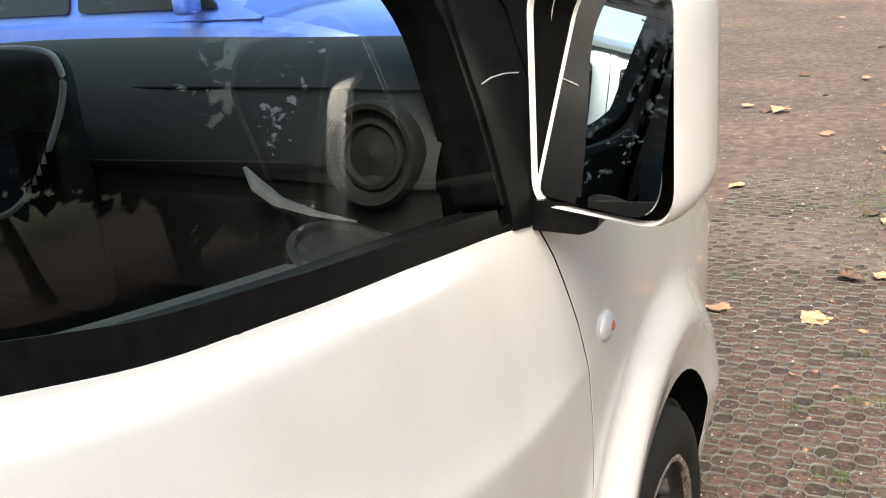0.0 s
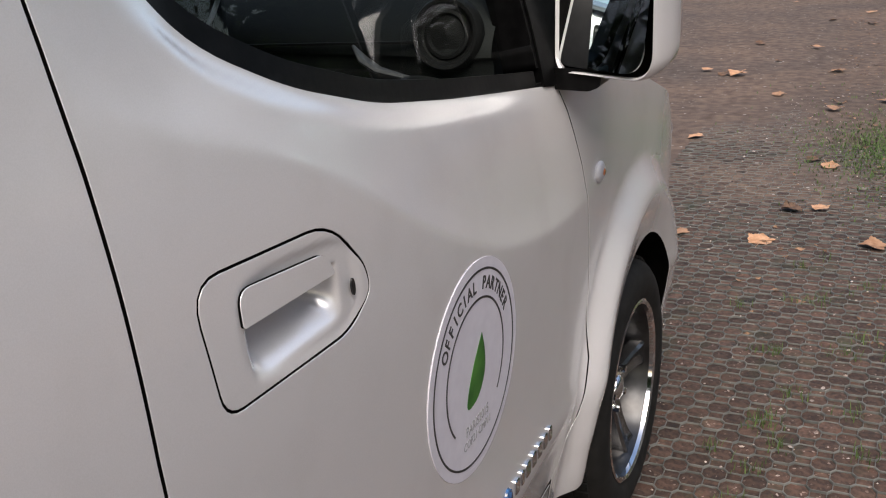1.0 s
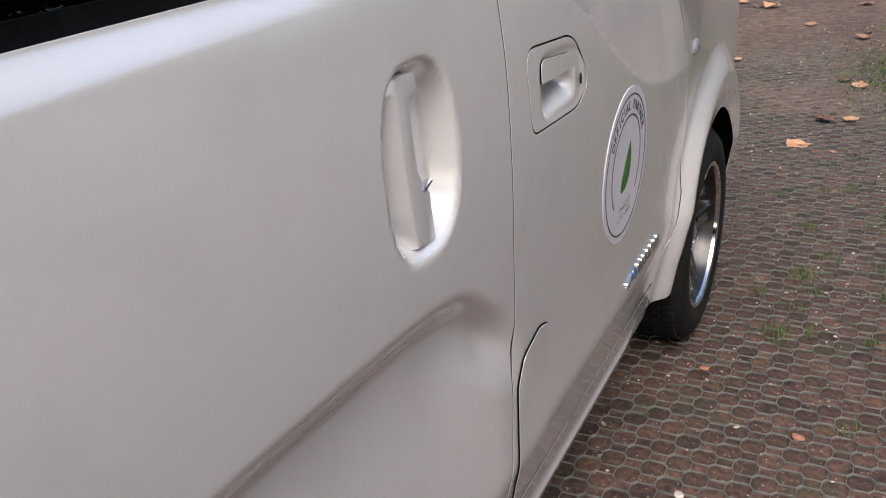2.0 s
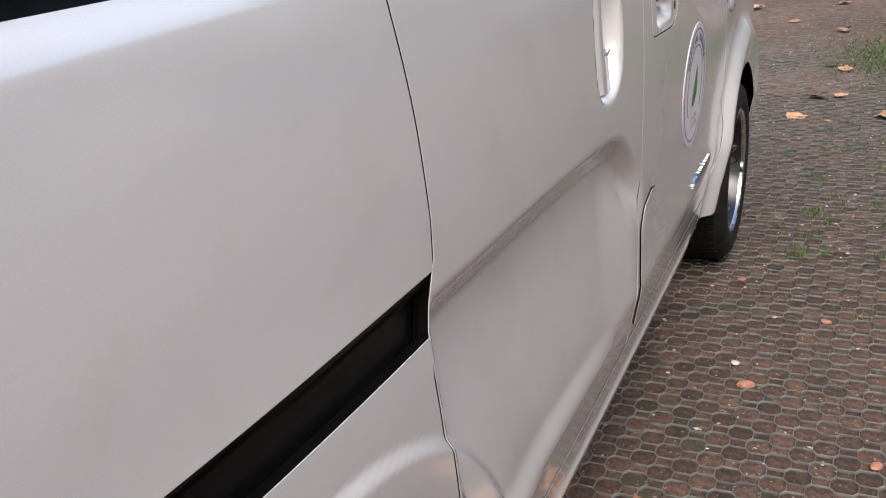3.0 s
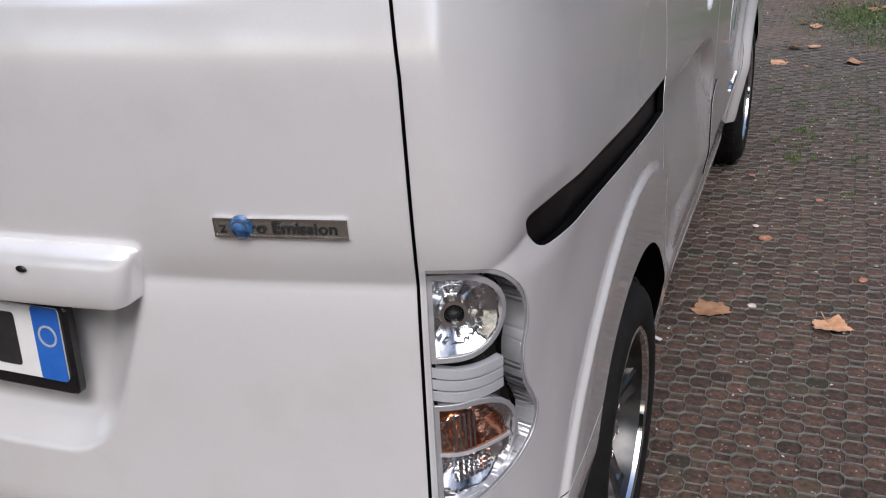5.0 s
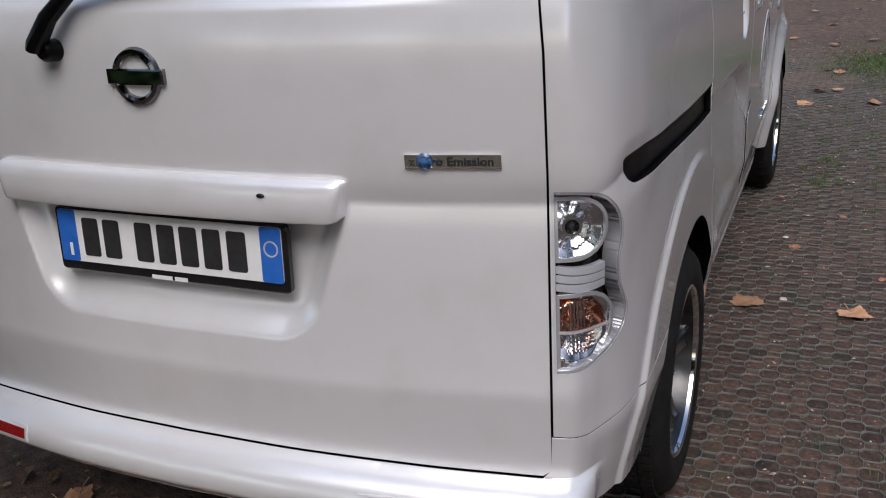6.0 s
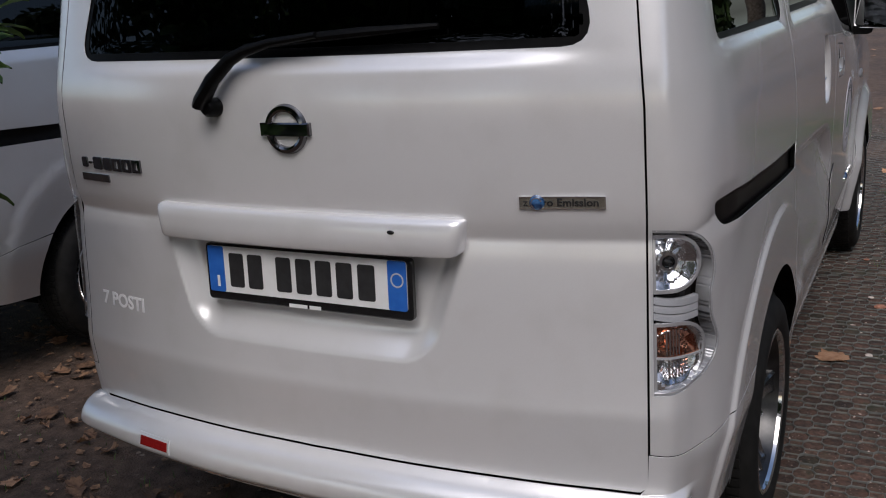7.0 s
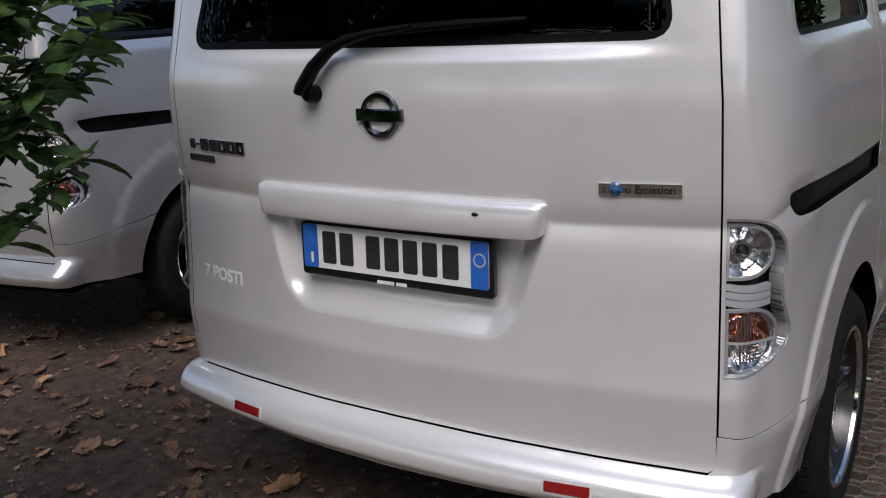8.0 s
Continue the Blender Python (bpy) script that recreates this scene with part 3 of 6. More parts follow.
        panel("door_window", flip(grow(yz(SLIDE_WIN), 0.004)), DARKGLASS, sd, step=0.05, extra=-0.004, hem=0)
        panel("window_seal", flip(grow(yz(SLIDE_WIN), 0.002)), TRIM, sd, [flip(grow(yz(SLIDE_WIN), -0.010))], 0.02, extra=-0.0025, hem=0.004)
        # front door
        door = yz([(y + GAP, z) for y, z in SEAM_B]) + yz([(y - GAP, z) for y, z in SEAM_A[::-1]]) + yz([(3.13, 1.20), (3.12, 1.34), (3.00, 1.55), (2.86, 1.74), (2.82, 1.79)])
        fd = panel("front_door", flip(door), paint, van, [flip(yz(FRONT_WIN)), flip(grow(yz(HANDLE), GAP + 0.0012))], step * 0.42 if right and detail else step)
        panel("door_window", flip(grow(yz(FRONT_WIN), 0.012)), CLEARGLASS, fd, step=0.03, hem=0, label="clear door window", surface=front_glass)
        panel("window_seal", flip(grow(yz(FRONT_WIN), 0.003)), TRIM, fd, [flip(grow(yz(FRONT_WIN), -0.026))], 0.012, extra=-0.001, hem=0.060)
        panel("door_handle", flip(yz(HANDLE)), paint, fd, (), 0.004 if q else 0.012, hem=0.012, lift=cup(2.158, 2.312, 1.028, 1.086, 0.040), label="body-coloured handle with a recessed grip")
        # fender
        arc_f = arch(FRONT_AXLE, 0.372, 6, 183, 26)
        fender = yz([(y + GAP, z) for y, z in SEAM_A]) + yz([(3.03, 0.372), (3.035, 0.30), (3.14, 0.285)]) + yz(arc_f[::-1]) + yz([(3.90, 0.40), (4.0, 0.45), (4.02, 0.80), (3.85, 0.95), (3.5, 1.065), (3.25, 1.103), (3.12, 1.106)])
        panel("fender", flip(fender), paint, van, (), step)
        # sill
        panel("sill", flip(yz([(1.185, 0.388), (1.19, 0.285), (3.026, 0.285), (3.018, 0.372), (2.6, 0.382)])), paint, van, (), step)
        dress_side(van, body, sd, fd, flip, right, paint, detail)
    dress_tail(van, tail, bump, paint, detail)
    dress_front(van, paint)
    dress_cabin(van, detail)
    for y in (REAR_AXLE, FRONT_AXLE):
        for sg in (1, -1):
            wheel(van, sg, y)
    return van


# ---------------------------------------------------------------- parts that sit on the skin
def skin_at(s, z, extra=0.0):
    """A frame on the skin: x along the outline, y up, z outwards."""
    p = Vector(skin(s, z, extra).tolist())
    n = Vector(skin_normal(s, z, extra).tolist())
    up = (Vector((0, 0, 1)) - n * n.z).normalized()
    m = Matrix((up.cross(n), up, n)).transposed().to_4x4()
    m.translation = p
    return m


def wrap(bm, s0, z0, extra=0.0):
    """Lays a flat mesh (x, y, height) onto the skin."""
    vs = list(bm.verts)
    P = np.array([v.co[:] for v in vs])
    q = skin(s0 + P[:, 0], z0 + P[:, 1], extra + P[:, 2])
    for v, c in zip(vs, q):
        v.co = c
    return bm


def ring_bm(r0, r1, h, a0=0.0, a1=360.0, n=72):
    """A flat ring or arc that stands h high."""
    bm = bmesh.new()
    full = a1 - a0 >= 360
    rows = []
    for k in range(n if full else n + 1):
        a = radians(a0 + (a1 - a0) * k / n)
        c, s = math.cos(a), math.sin(a)
        rows.append([bm.verts.new((r * c, r * s, z)) for r, z in ((r0, 0), (r0, h), (r1, h), (r1, 0))])
    for a, b in list(zip(rows, rows[1:])) + ([(rows[-1], rows[0])] if full else []):
        for i in range(3):
            bm.faces.new((a[i], a[i + 1], b[i + 1], b[i]))
    return bm


def disc_bm(r, h, n=64, rings=8):
    bm = bmesh.new()
    prev = None
    for j in range(rings, -1, -1):
        rr = r * j / rings
        row = [bm.verts.new((rr * math.cos(2 * math.pi * k / n), rr * math.sin(2 * math.pi * k / n), h)) for k in range(n)] if j else [bm.verts.new((0, 0, h))]
        if prev:
            for k in range(n):
                if j:
                    bm.faces.new((prev[k], prev[(k + 1) % n], row[(k + 1) % n], row[k]))
                else:
                    bm.faces.new((prev[k], prev[(k + 1) % n], row[0]))
        prev = row
    edge = [v for v in bm.verts if abs(v.co.xy.length - r) < 1e-6]
    low = [bm.verts.new((v.co.x, v.co.y, -0.001)) for v in edge]
    for k in range(n):
        bm.faces.new((edge[k], low[k], low[(k + 1) % n], edge[(k + 1) % n]))
    return bm


def text_bm(body, size, h, align="CENTER", squeeze=1.0, bold=0.0):
    """Letters of the built-in font, standing h high."""
    cu = bpy.data.curves.new("letters", "FONT")
    cu.body, cu.size, cu.extrude, cu.align_x, cu.align_y, cu.resolution_u, cu.offset = body, size, h / 2, align, "CENTER", 3, bold
    ob = new("letters", cu)
    dg = bpy.context.evaluated_depsgraph_get()
    me = bpy.data.meshes.new_from_object(ob.evaluated_get(dg))
    bpy.data.objects.remove(ob)
    bm = bmesh.new()
    bm.from_mesh(me)
    bpy.data.meshes.remove(me)
    for v in bm.verts:
        v.co = (v.co.x * squeeze, v.co.y, v.co.z + h / 2)
    return bm


def bars_bm(widths, gap, height, h):
    """A row of plain bars that stands for writing."""
    bm = bmesh.new()
    total = sum(widths) + gap * (len(widths) - 1)
    x = -total / 2
    for w in widths:
        box(bm, (w, height, h), pose(x + w / 2, 0, h / 2))
        x += w + gap
    return bm


def join_bm(parts):
    out = bmesh.new()
    for bm in parts:
        me = bpy.data.meshes.new("tmp")
        bm.to_mesh(me)
        bm.free()
        out.from_mesh(me)
        bpy.data.meshes.remove(me)
    return out


def slab(loop, h, bevel=0.0):
    """A flat outline of (x, y) made h thick, its upper edge bevelled."""
    bm = bmesh.new()
    rows = [(0.0, 0.0), (0.0, h - bevel), (bevel, h)] if bevel else [(0.0, 0.0), (0.0, h)]
    rings = []
    for inset, z in rows:
        lp = grow(loop, -inset) if inset else (loop if area(loop) > 0 else loop[::-1])
        rings.append([bm.verts.new((x, y, z)) for x, y in lp])
    n = len(rings[0])
    for a, b in zip(rings, rings[1:]):
        for k in range(min(n, len(b))):
            bm.faces.new((a[k], a[(k + 1) % n], b[(k + 1) % n], b[k]))
    bm.faces.new(rings[-1])
    bm.faces.new(rings[0][::-1])
    return bm


def rect(w, h, r=0.0, n=4):
    lp = [(-w / 2, -h / 2), (w / 2, -h / 2), (w / 2, h / 2), (-w / 2, h / 2)]
    return rounded(lp, r, n) if r else lp


def wheel(van, sg, y):
    """Tyre, five-spoke alloy rim, hub cap and nuts; sg 1 on the right-hand side."""
    m = pose(sg * 0.777, y, HUB_Z) @ (pose(0, 0, 0, 0, 90, 0) if sg > 0 else pose(0, 0, 0, 0, -90, 0))
    w = new("wheel")
    w.parent = van
    bm = lathe(bmesh.new(), [(0.205, -0.09), (0.225, -0.098), (0.268, -0.099), (0.292, -0.088), (0.306, -0.066), (0.310, -0.030), (0.310, 0.030), (0.306, 0.066), (0.297, 0.082), (0.284, 0.092),
                             (0.262, 0.0985), (0.240, 0.098), (0.2235, 0.093), (0.209, 0.085), (0.200, 0.04), (0.200, -0.06)], m, 64, closed=True)
    part("tyre", bm, RUBBER, w, "worn black rubber tyre")
    tread = bmesh.new()
    for k in range(72):
        a = 2 * math.pi * k / 72
        for zz, wd in ((-0.052, 0.03), (-0.018, 0.026), (0.018, 0.026), (0.052, 0.03)):
            box(tread, (0.006, 0.019, wd), m @ pose(0, 0, 0, 0, 0, math.degrees(a) + zz * 90) @ pose(0.3105, 0, zz))
    part("tread", tread, RUBBER, w, smooth=False)
    rim = lathe(bmesh.new(), [(0.213, 0.083), (0.2145, 0.0905), (0.210, 0.0925), (0.2035, 0.089), (0.200, 0.076), (0.192, 0.055), (0.186, 0.0), (0.18, -0.08), (0.196, -0.09)], m, 64)
    part("rim", rim, RIMDARK, w, "dark alloy rim")
    lip = lathe(bmesh.new(), [(0.213, 0.0835), (0.2150, 0.0908), (0.210, 0.0931), (0.2025, 0.0892), (0.2005, 0.0800)], m, 64)
    part("rim_lip", lip, CHROME, w, "bright polished rim lip")
    back = lathe(bmesh.new(), [(0.001, -0.02), (0.10, -0.02), (0.13, -0.03), (0.183, -0.035)], m, 48)
    part("brake_disc", back, DARK, w)
    spokes = []
    for k in range(5):
        bm = bmesh.new()
        rows = []
        for r, wid, top, th in ((0.030, 0.026, 0.044, 0.03), (0.065, 0.025, 0.047, 0.03), (0.11, 0.026, 0.052, 0.026), (0.155, 0.029, 0.059, 0.022), (0.186, 0.034, 0.066, 0.02), (0.200, 0.042, 0.071, 0.016)):
            rows.append([bm.verts.new(m @ pose(0, 0, 0, 0, 0, 72 * k + 18) @ Vector(c)) for c in
                         ((r, -wid, top - th - 0.012), (r, -wid * 0.93, top - 0.006), (r, -wid * 0.70, top), (r, -wid * 0.2, top - 0.004), (r, wid * 0.2, top - 0.004), (r, wid * 0.70, top), (r, wid * 0.93, top - 0.006), (r, wid, top - th - 0.012))])
        for a, b in zip(rows, rows[1:]):
            for i in range(7):
                bm.faces.new((a[i], a[i + 1], b[i + 1], b[i]))
            bm.faces.new((a[7], a[0], b[0], b[7]))
        spokes.append(bm)
    for bm in spokes:
        part("spoke", bm, ALLOY, w)
    cap = lathe(bmesh.new(), [(0.0005, 0.064), (0.014, 0.0635), (0.025, 0.060), (0.030, 0.054), (0.031, 0.045), (0.055, 0.040), (0.060, 0.02)], m, 32)
    part("hub_cap", cap, CHROME, w)
    nuts = bmesh.new()
    for k in range(5):
        cyl(nuts, 0.009, 0.008, 0.022, m @ pose(0, 0, 0, 0, 0, 72 * k + 54) @ pose(0.05, 0, 0.05), 6)
    part("wheel_nuts", nuts, CHROME, w, smooth=False)
    return w


def dress_side(van, body, sd, fd, flip, right, paint, detail):
    sg = 1 if right else -1
    # pull of the sliding door in its recess: a vertical bar with a pointed foot and a notched top
    F = lambda y, z, e=0.0: skin_at(sg * s_y(y), z, e)
    m = F(1.79, 1.08, 0.030)
    X = sg
    outline = [(-0.050, 0.083), (-0.033, 0.107), (0.018, 0.103), (0.022, 0.079), (-0.002, 0.076), (0.004, -0.006), (0.027, -0.037), (0.031, -0.094), (-0.018, -0.094), (-0.045, -0.044)]
    ridge = {0: (-0.028, 0.088), 1: (-0.027, 0.105), 8: (-0.012, -0.090), 9: (-0.020, -0.044)}
    bm = bmesh.new()
    low = [bm.verts.new((x * X, y, -0.034)) for x, y in outline]
    edge = [bm.verts.new((x * X, y, -0.020 if k in ridge else -0.004)) for k, (x, y) in enumerate(outline)]
    top = [bm.verts.new((ridge[k][0] * X, ridge[k][1], -0.004)) if k in ridge else edge[k] for k in range(10)]
    for k in range(10):
        j = (k + 1) % 10
        bm.faces.new((low[k], low[j], edge[j], edge[k]))
        q = [edge[k], edge[j]] + ([top[j]] if j in ridge else []) + ([top[k]] if k in ridge else [])
        if len(q) > 2:
            bm.faces.new(q)
    bm.faces.new(top)
    bmesh.ops.recalc_face_normals(bm, faces=bm.faces)
    bmesh.ops.bevel(bm, geom=[e for e in bm.edges if max(v.co.z for v in e.verts) > -0.015], offset=0.003, segments=2, profile=0.6, affect="EDGES", clamp_overlap=True)
    bm.transform(m)
    part("pull_handle", bm, paint, sd, "upright pull handle in an oval recess")
    # Black slab behind the pull, standing for the shade round it.
    bm = slab([(x * X, y) for x, y in grow(outline, 0.0032)], 0.008)
    bm.transform(m @ pose(0, 0, -0.034))
    part("handle_gap", bm, DARK, sd)
    bm = one_box((0.022, 0.005, 0.010), m @ pose(0.020 * X, -0.026, -0.006, 0, 0, 16 * X), 0.002)
    part("lock_tab", bm, CHROME, sd)
    # grip flap, groove and keyhole of the front door's handle
    lp = flip(yz(rounded([(2.156, 1.119), (2.155, 1.086), (2.300, 1.080), (2.288, 1.104)], [0.018, 0.004, 0.004, 0.02])))
    panel("grip_flap", lp, paint, fd, (), 0.008, extra=0.003, hem=0.012)
    bm = disc_bm(1.0, 0.001, 24, 2)
    for v in bm.verts:
        v.co = (v.co.x * 0.0035, v.co.y * 0.009, v.co.z)
    part("keyhole", wrap(bm, sg * s_y(2.330), 1.054, 0.001), GLOSSBLACK, fd)
    # low cover at the foot of the front door, where the sliding door runs in
    cov = rounded([(2.060, 0.425), (2.062, 0.640), (2.084, 0.686), (2.150, 0.704), (2.190, 0.692), (2.196, 0.640), (2.185, 0.47), (2.17, 0.425)], 0.012)
    # A black sheet under the cover paints the shade along its edge.
    panel("cover_gap_shade", flip(grow(yz(cov), 0.0028)), DARK, fd, (), 0.014, extra=0.0009, hem=0)
    panel("door_cover", flip(yz(cov)), paint, fd, (), 0.010, extra=0.0040, hem=0.006)
    # outlet of light: the side repeater on the fender
    bm = bmesh.new()
    bmesh.ops.create_uvsphere(bm, u_segments=20, v_segments=12, radius=1.0, matrix=F(3.246, 0.916, 0.001) @ Matrix.Diagonal((0.025, 0.021, 0.009, 1)))
    part("side_repeater", bm, LAMPGREY, van, "small clear oval indicator lamp")
    bm = bmesh.new()
    bmesh.ops.create_uvsphere(bm, u_segments=12, v_segments=8, radius=1.0, matrix=F(3.248, 0.916, 0.004) @ Matrix.Diagonal((0.012, 0.010, 0.0080, 1)))
    part("repeater_bulb", bm, AMBER, van)
    # black sash before the door window, and the windscreen pillar
    sash = yz([(3.028, 1.117), (3.060, 1.112), (3.118, 1.113), (3.128, 1.20), (3.118, 1.342), (2.998, 1.552), (2.858, 1.742), (2.76, 1.752), (2.86, 1.665), (2.955, 1.50), (3.030, 1.37)])
    panel("window_sash", flip(sash), TRIM, fd, (), 0.014, extra=0.0035, hem=0.014, label="black window sash")
    bm = bmesh.new()
    tube(bm, [tuple(skin(sg * s_y(y), 1.274 + 0.004 * math.sin(k), 0.004)) for k, y in enumerate((3.04, 3.06, 3.085, 3.11))], 0.0009, 6)
    part("sash_strip", bm, GREYINK, fd)
    pil = yz([(3.136, 1.113), (3.20, 1.114), (3.42, 1.116), (3.28, 1.27), (3.08, 1.52), (2.86, 1.79), (2.83, 1.785), (2.868, 1.742), (3.008, 1.552), (3.128, 1.345), (3.138, 1.20)])
    panel("windscreen_pillar", flip(pil), TRIM, van, (), 0.016, hem=0.03, label="black windscreen pillar")
    # door mirror
    mir = new("door_mirror")
    mir.parent = fd
    mir["label"] = "white door mirror turned in towards the driver"
    c = Vector((sg * 0.921, 3.055, 1.262))
    R = Matrix((Vector((1, -0.32 * sg, 0)).normalized(), Vector((0.32 * sg, 1, 0)).normalized(), Vector((0, 0, 1)))).transposed().to_4x4()
    M = Matrix.Translation(c) @ R
    base = rounded([(-0.090, -0.132), (0.095, -0.137), (0.095, 0.10), (0.066, 0.140), (-0.058, 0.140), (-0.084, 0.10)], [0.03, 0.045, 0.045, 0.04, 0.04, 0.04], 8)
    base = [(x * sg, z) for x, z in base]
    if sg < 0:
        base = base[::-1]
    cx, cz = 0.006 * sg, 0.0
    rings = []
    bm = bmesh.new()
    for sc, dy, sh in ((0.955, 0.006, 0), (0.962, -0.002, 0), (0.98, -0.004, 0), (1.0, 0.002, 0), (0.998, 0.02, 0.002), (0.965, 0.045, 0.005), (0.89, 0.075, 0.009), (0.75, 0.102, 0.010), (0.48, 0.120, 0.010), (0.2, 0.126, 0.010)):
        rings.append([bm.verts.new(M @ Vector((cx + (x - cx) * sc + sh * sg, dy, cz + (z - cz) * sc))) for x, z in base])
    for a, b in zip(rings, rings[1:]):
        for k in range(len(base)):
            bm.faces.new((a[k], a[(k + 1) % len(base)], b[(k + 1) % len(base)], b[k]))
    bm.faces.new(rings[-1])
    part("mirror_shell", bm, paint, mir)
    bm = bmesh.new()
    rings = [[bm.verts.new(M @ Vector((cx + (x - cx) * sc, dy, cz + (z - cz) * sc))) for x, z in base] for sc, dy in ((0.956, 0.004), (0.95, 0.010), (0.94, 0.040), (0.5, 0.046))]
    for a, b in zip(rings, rings[1:]):
        for k in range(len(base)):
            bm.faces.new((a[k], a[(k + 1) % len(base)], b[(k + 1) % len(base)], b[k]))
    bm.faces.new(rings[-1])
    part("mirror_well", bm, DARK, mir)
    n = Vector((-0.385 * sg, -0.90, 0.17)).normalized() if sg > 0 else Vector((0.2, -0.97, 0.05)).normalized()
    u = Vector((0, 0, 1)).cross(n).normalized()
    G = Matrix((u, n.cross(u), n)).transposed().to_4x4()
    G.translation = c + Vector((0.002 * sg, 0.017, 0))
    lp = [(x * 0.91 * (1 if u.x > 0 else -1), z * 0.92) for x, z in base]
    bm = slab(lp if area(lp) > 0 else lp[::-1], 0.003)
    bm.transform(G)
    part("mirror_glass", bm, MIRROR, mir, smooth=False)
    arm = [(0.79, 1.140), (0.79, 1.106), (0.895, 1.102), (0.914, 1.110), (0.918, 1.138)]
    arm = [(x * sg, z) for x, z in arm]
    bm = prism(bmesh.new(), rounded(arm, 0.006, 3), pose(0, 3.130, 0, 90, 0, 0), 0.060)
    part("mirror_foot", bm, TRIM, mir)
    # tail lamp
    lamp = new("tail_lamp")
    lamp.parent = van
    lamp["label"] = "clear stacked tail lamp with an amber bulb"
    panel("lamp_housing", flip(grow(LAMP, 0.002)), LAMPBODY, lamp, (), 0.012, extra=-0.045, hem=0)
    edge = panel("lamp_bezel", flip(grow(LAMP, -0.001)), BEZEL, lamp, [flip(grow(LAMP, -0.0055))], 0.005, extra=-0.001, hem=0.03)
    L = lambda *pts: flip([(S_LAMP + a, z) for a, z in pts])
    for zc, rz, right_edge, s0 in ((0.903, 0.050, 0.112, 0.044), (0.719, 0.064, 0.136, 0.050)):
        # a bowl with a straight inner side, pressed into facets, inside a bright rim
        round_side = [(s0 + (right_edge - s0) * math.cos(a), zc + rz * math.sin(a)) for a in np.linspace(-math.pi / 2, math.pi / 2, 15)]
        bowl = [(S_LAMP + a, z) for a, z in [(0.011, zc - rz)] + round_side + [(0.011, zc + rz)]]
        c = S_LAMP + s0 - 0.002
        def facets(s, z, c=c, zc=zc):
            u, v = (np.abs(s) - c) / 0.062, (z - zc) / 0.055
            r, a = np.hypot(u, v), np.arctan2(v, u)
            return -0.026 * np.clip(1 - r * r, 0, 1) + 0.0035 * np.abs(np.sin(4 * a)) * np.clip(r, 0, 1) + 0.0018 * np.sign(np.sin(9 * r))
        panel("reflector_bowl", flip(bowl), REFLECTOR, lamp, (), 0.004, extra=-0.012, hem=0.02, lift=facets)
        panel("bowl_rim", flip(grow(bowl, 0.006)), BEZEL, lamp, [flip(grow(bowl, -0.0005))], 0.006, extra=-0.007, hem=0.03)
        socket = skin_at(sg * c, zc, -0.036)
        bm = lathe(bmesh.new(), [(0.0105, 0.014), (0.0125, 0.020), (0.0175, 0.020), (0.0195, 0.012), (0.0195, -0.006)], socket, 28)
        part("bulb_collar", bm, CHROME, lamp)
        bm = lathe(bmesh.new(), [(0.0004, 0.022), (0.005, 0.021), (0.009, 0.016), (0.0105, 0.0)], socket, 20)
        part("bulb", bm, AMBER if zc < 0.8 else LAMPBODY, lamp)
    # three frosted strips between the two bowls
    for k in range(3):
        z0 = 0.7925 + 0.0155 * k
        bent = [(0.006 + 0.106 * t, z0 + 0.004 * (2 * t - 1) ** 2 - 0.007 * t) for t in np.linspace(0, 1, 9)]
        panel("lamp_strip", L(*bent, *[(a, b + 0.0125) for a, b in bent[::-1]]), LAMPGREY, lamp, (), 0.010, extra=-0.009, hem=0.012)
    # amber screen over the upper part of the lower bowl, prisms, and the bar between
    panel("amber_screen", L((0.012, 0.722), (0.118, 0.716), (0.106, 0.750), (0.078, 0.776), (0.040, 0.781), (0.012, 0.781)), glass_amber(), lamp, (), 0.010, extra=-0.008, hem=0)
    bm = bmesh.new()
    for k in range(7):
        for j in range(5):
            box(bm, (0.0045, 0.0045, 0.004), skin_at(sg * (S_LAMP + 0.034 + 0.0075 * k), 0.682 + 0.0075 * j, -0.011))
    for k in range(5):
        box(bm, (0.0028, 0.052, 0.004), skin_at(sg * (S_LAMP + 0.030 + 0.0065 * k), 0.750, -0.0075))
    part("prism_blocks", bm, REFLECTOR, lamp, smooth=False)
    panel("prism_bar", L((0.011, 0.7185), (0.124, 0.711), (0.124, 0.7145), (0.011, 0.7225)), LAMPGREY, lamp, (), 0.012, extra=-0.006, hem=0.006)
    panel("lamp_lens", flip(grow(LAMP, -0.0015)), LENSGLASS, lamp, (), 0.012, extra=0.003, hem=0.008, label="clear outer lens")
    if not (right and detail):
        return
    # round sticker on the front door
    st = new("door_sticker")
    st.parent = fd
    st["label"] = "round white vinyl sticker with a green leaf"
    s0, z0 = s_y(2.629), 0.813
    part("vinyl", wrap(disc_bm(0.1535, 0.0012), s0, z0), STICKER, st)
    part("outer_ring", wrap(ring_bm(0.1365, 0.1395, 0.0018), s0, z0), INK, st)
    part("inner_ring", wrap(ring_bm(0.0975, 0.1005, 0.0018, -42, 220), s0, z0), INK, st)
    letters = []
    words = "OFFICIAL PARTNER"
    for k, ch in enumerate(words):
        if ch == " ":
            continue
        a = 147 - (147 - 27) * k / (len(words) - 1)
        bm = text_bm(ch, 0.0255, 0.0018, squeeze=0.92, bold=0.0004)
        bm.transform(pose(0, 0, 0, 0, 0, a - 90) @ Matrix.Translation((0, 0.118, 0)))
        letters.append(bm)
    part("ring_lettering", wrap(join_bm(letters), s0, z0), INK, st, smooth=False)
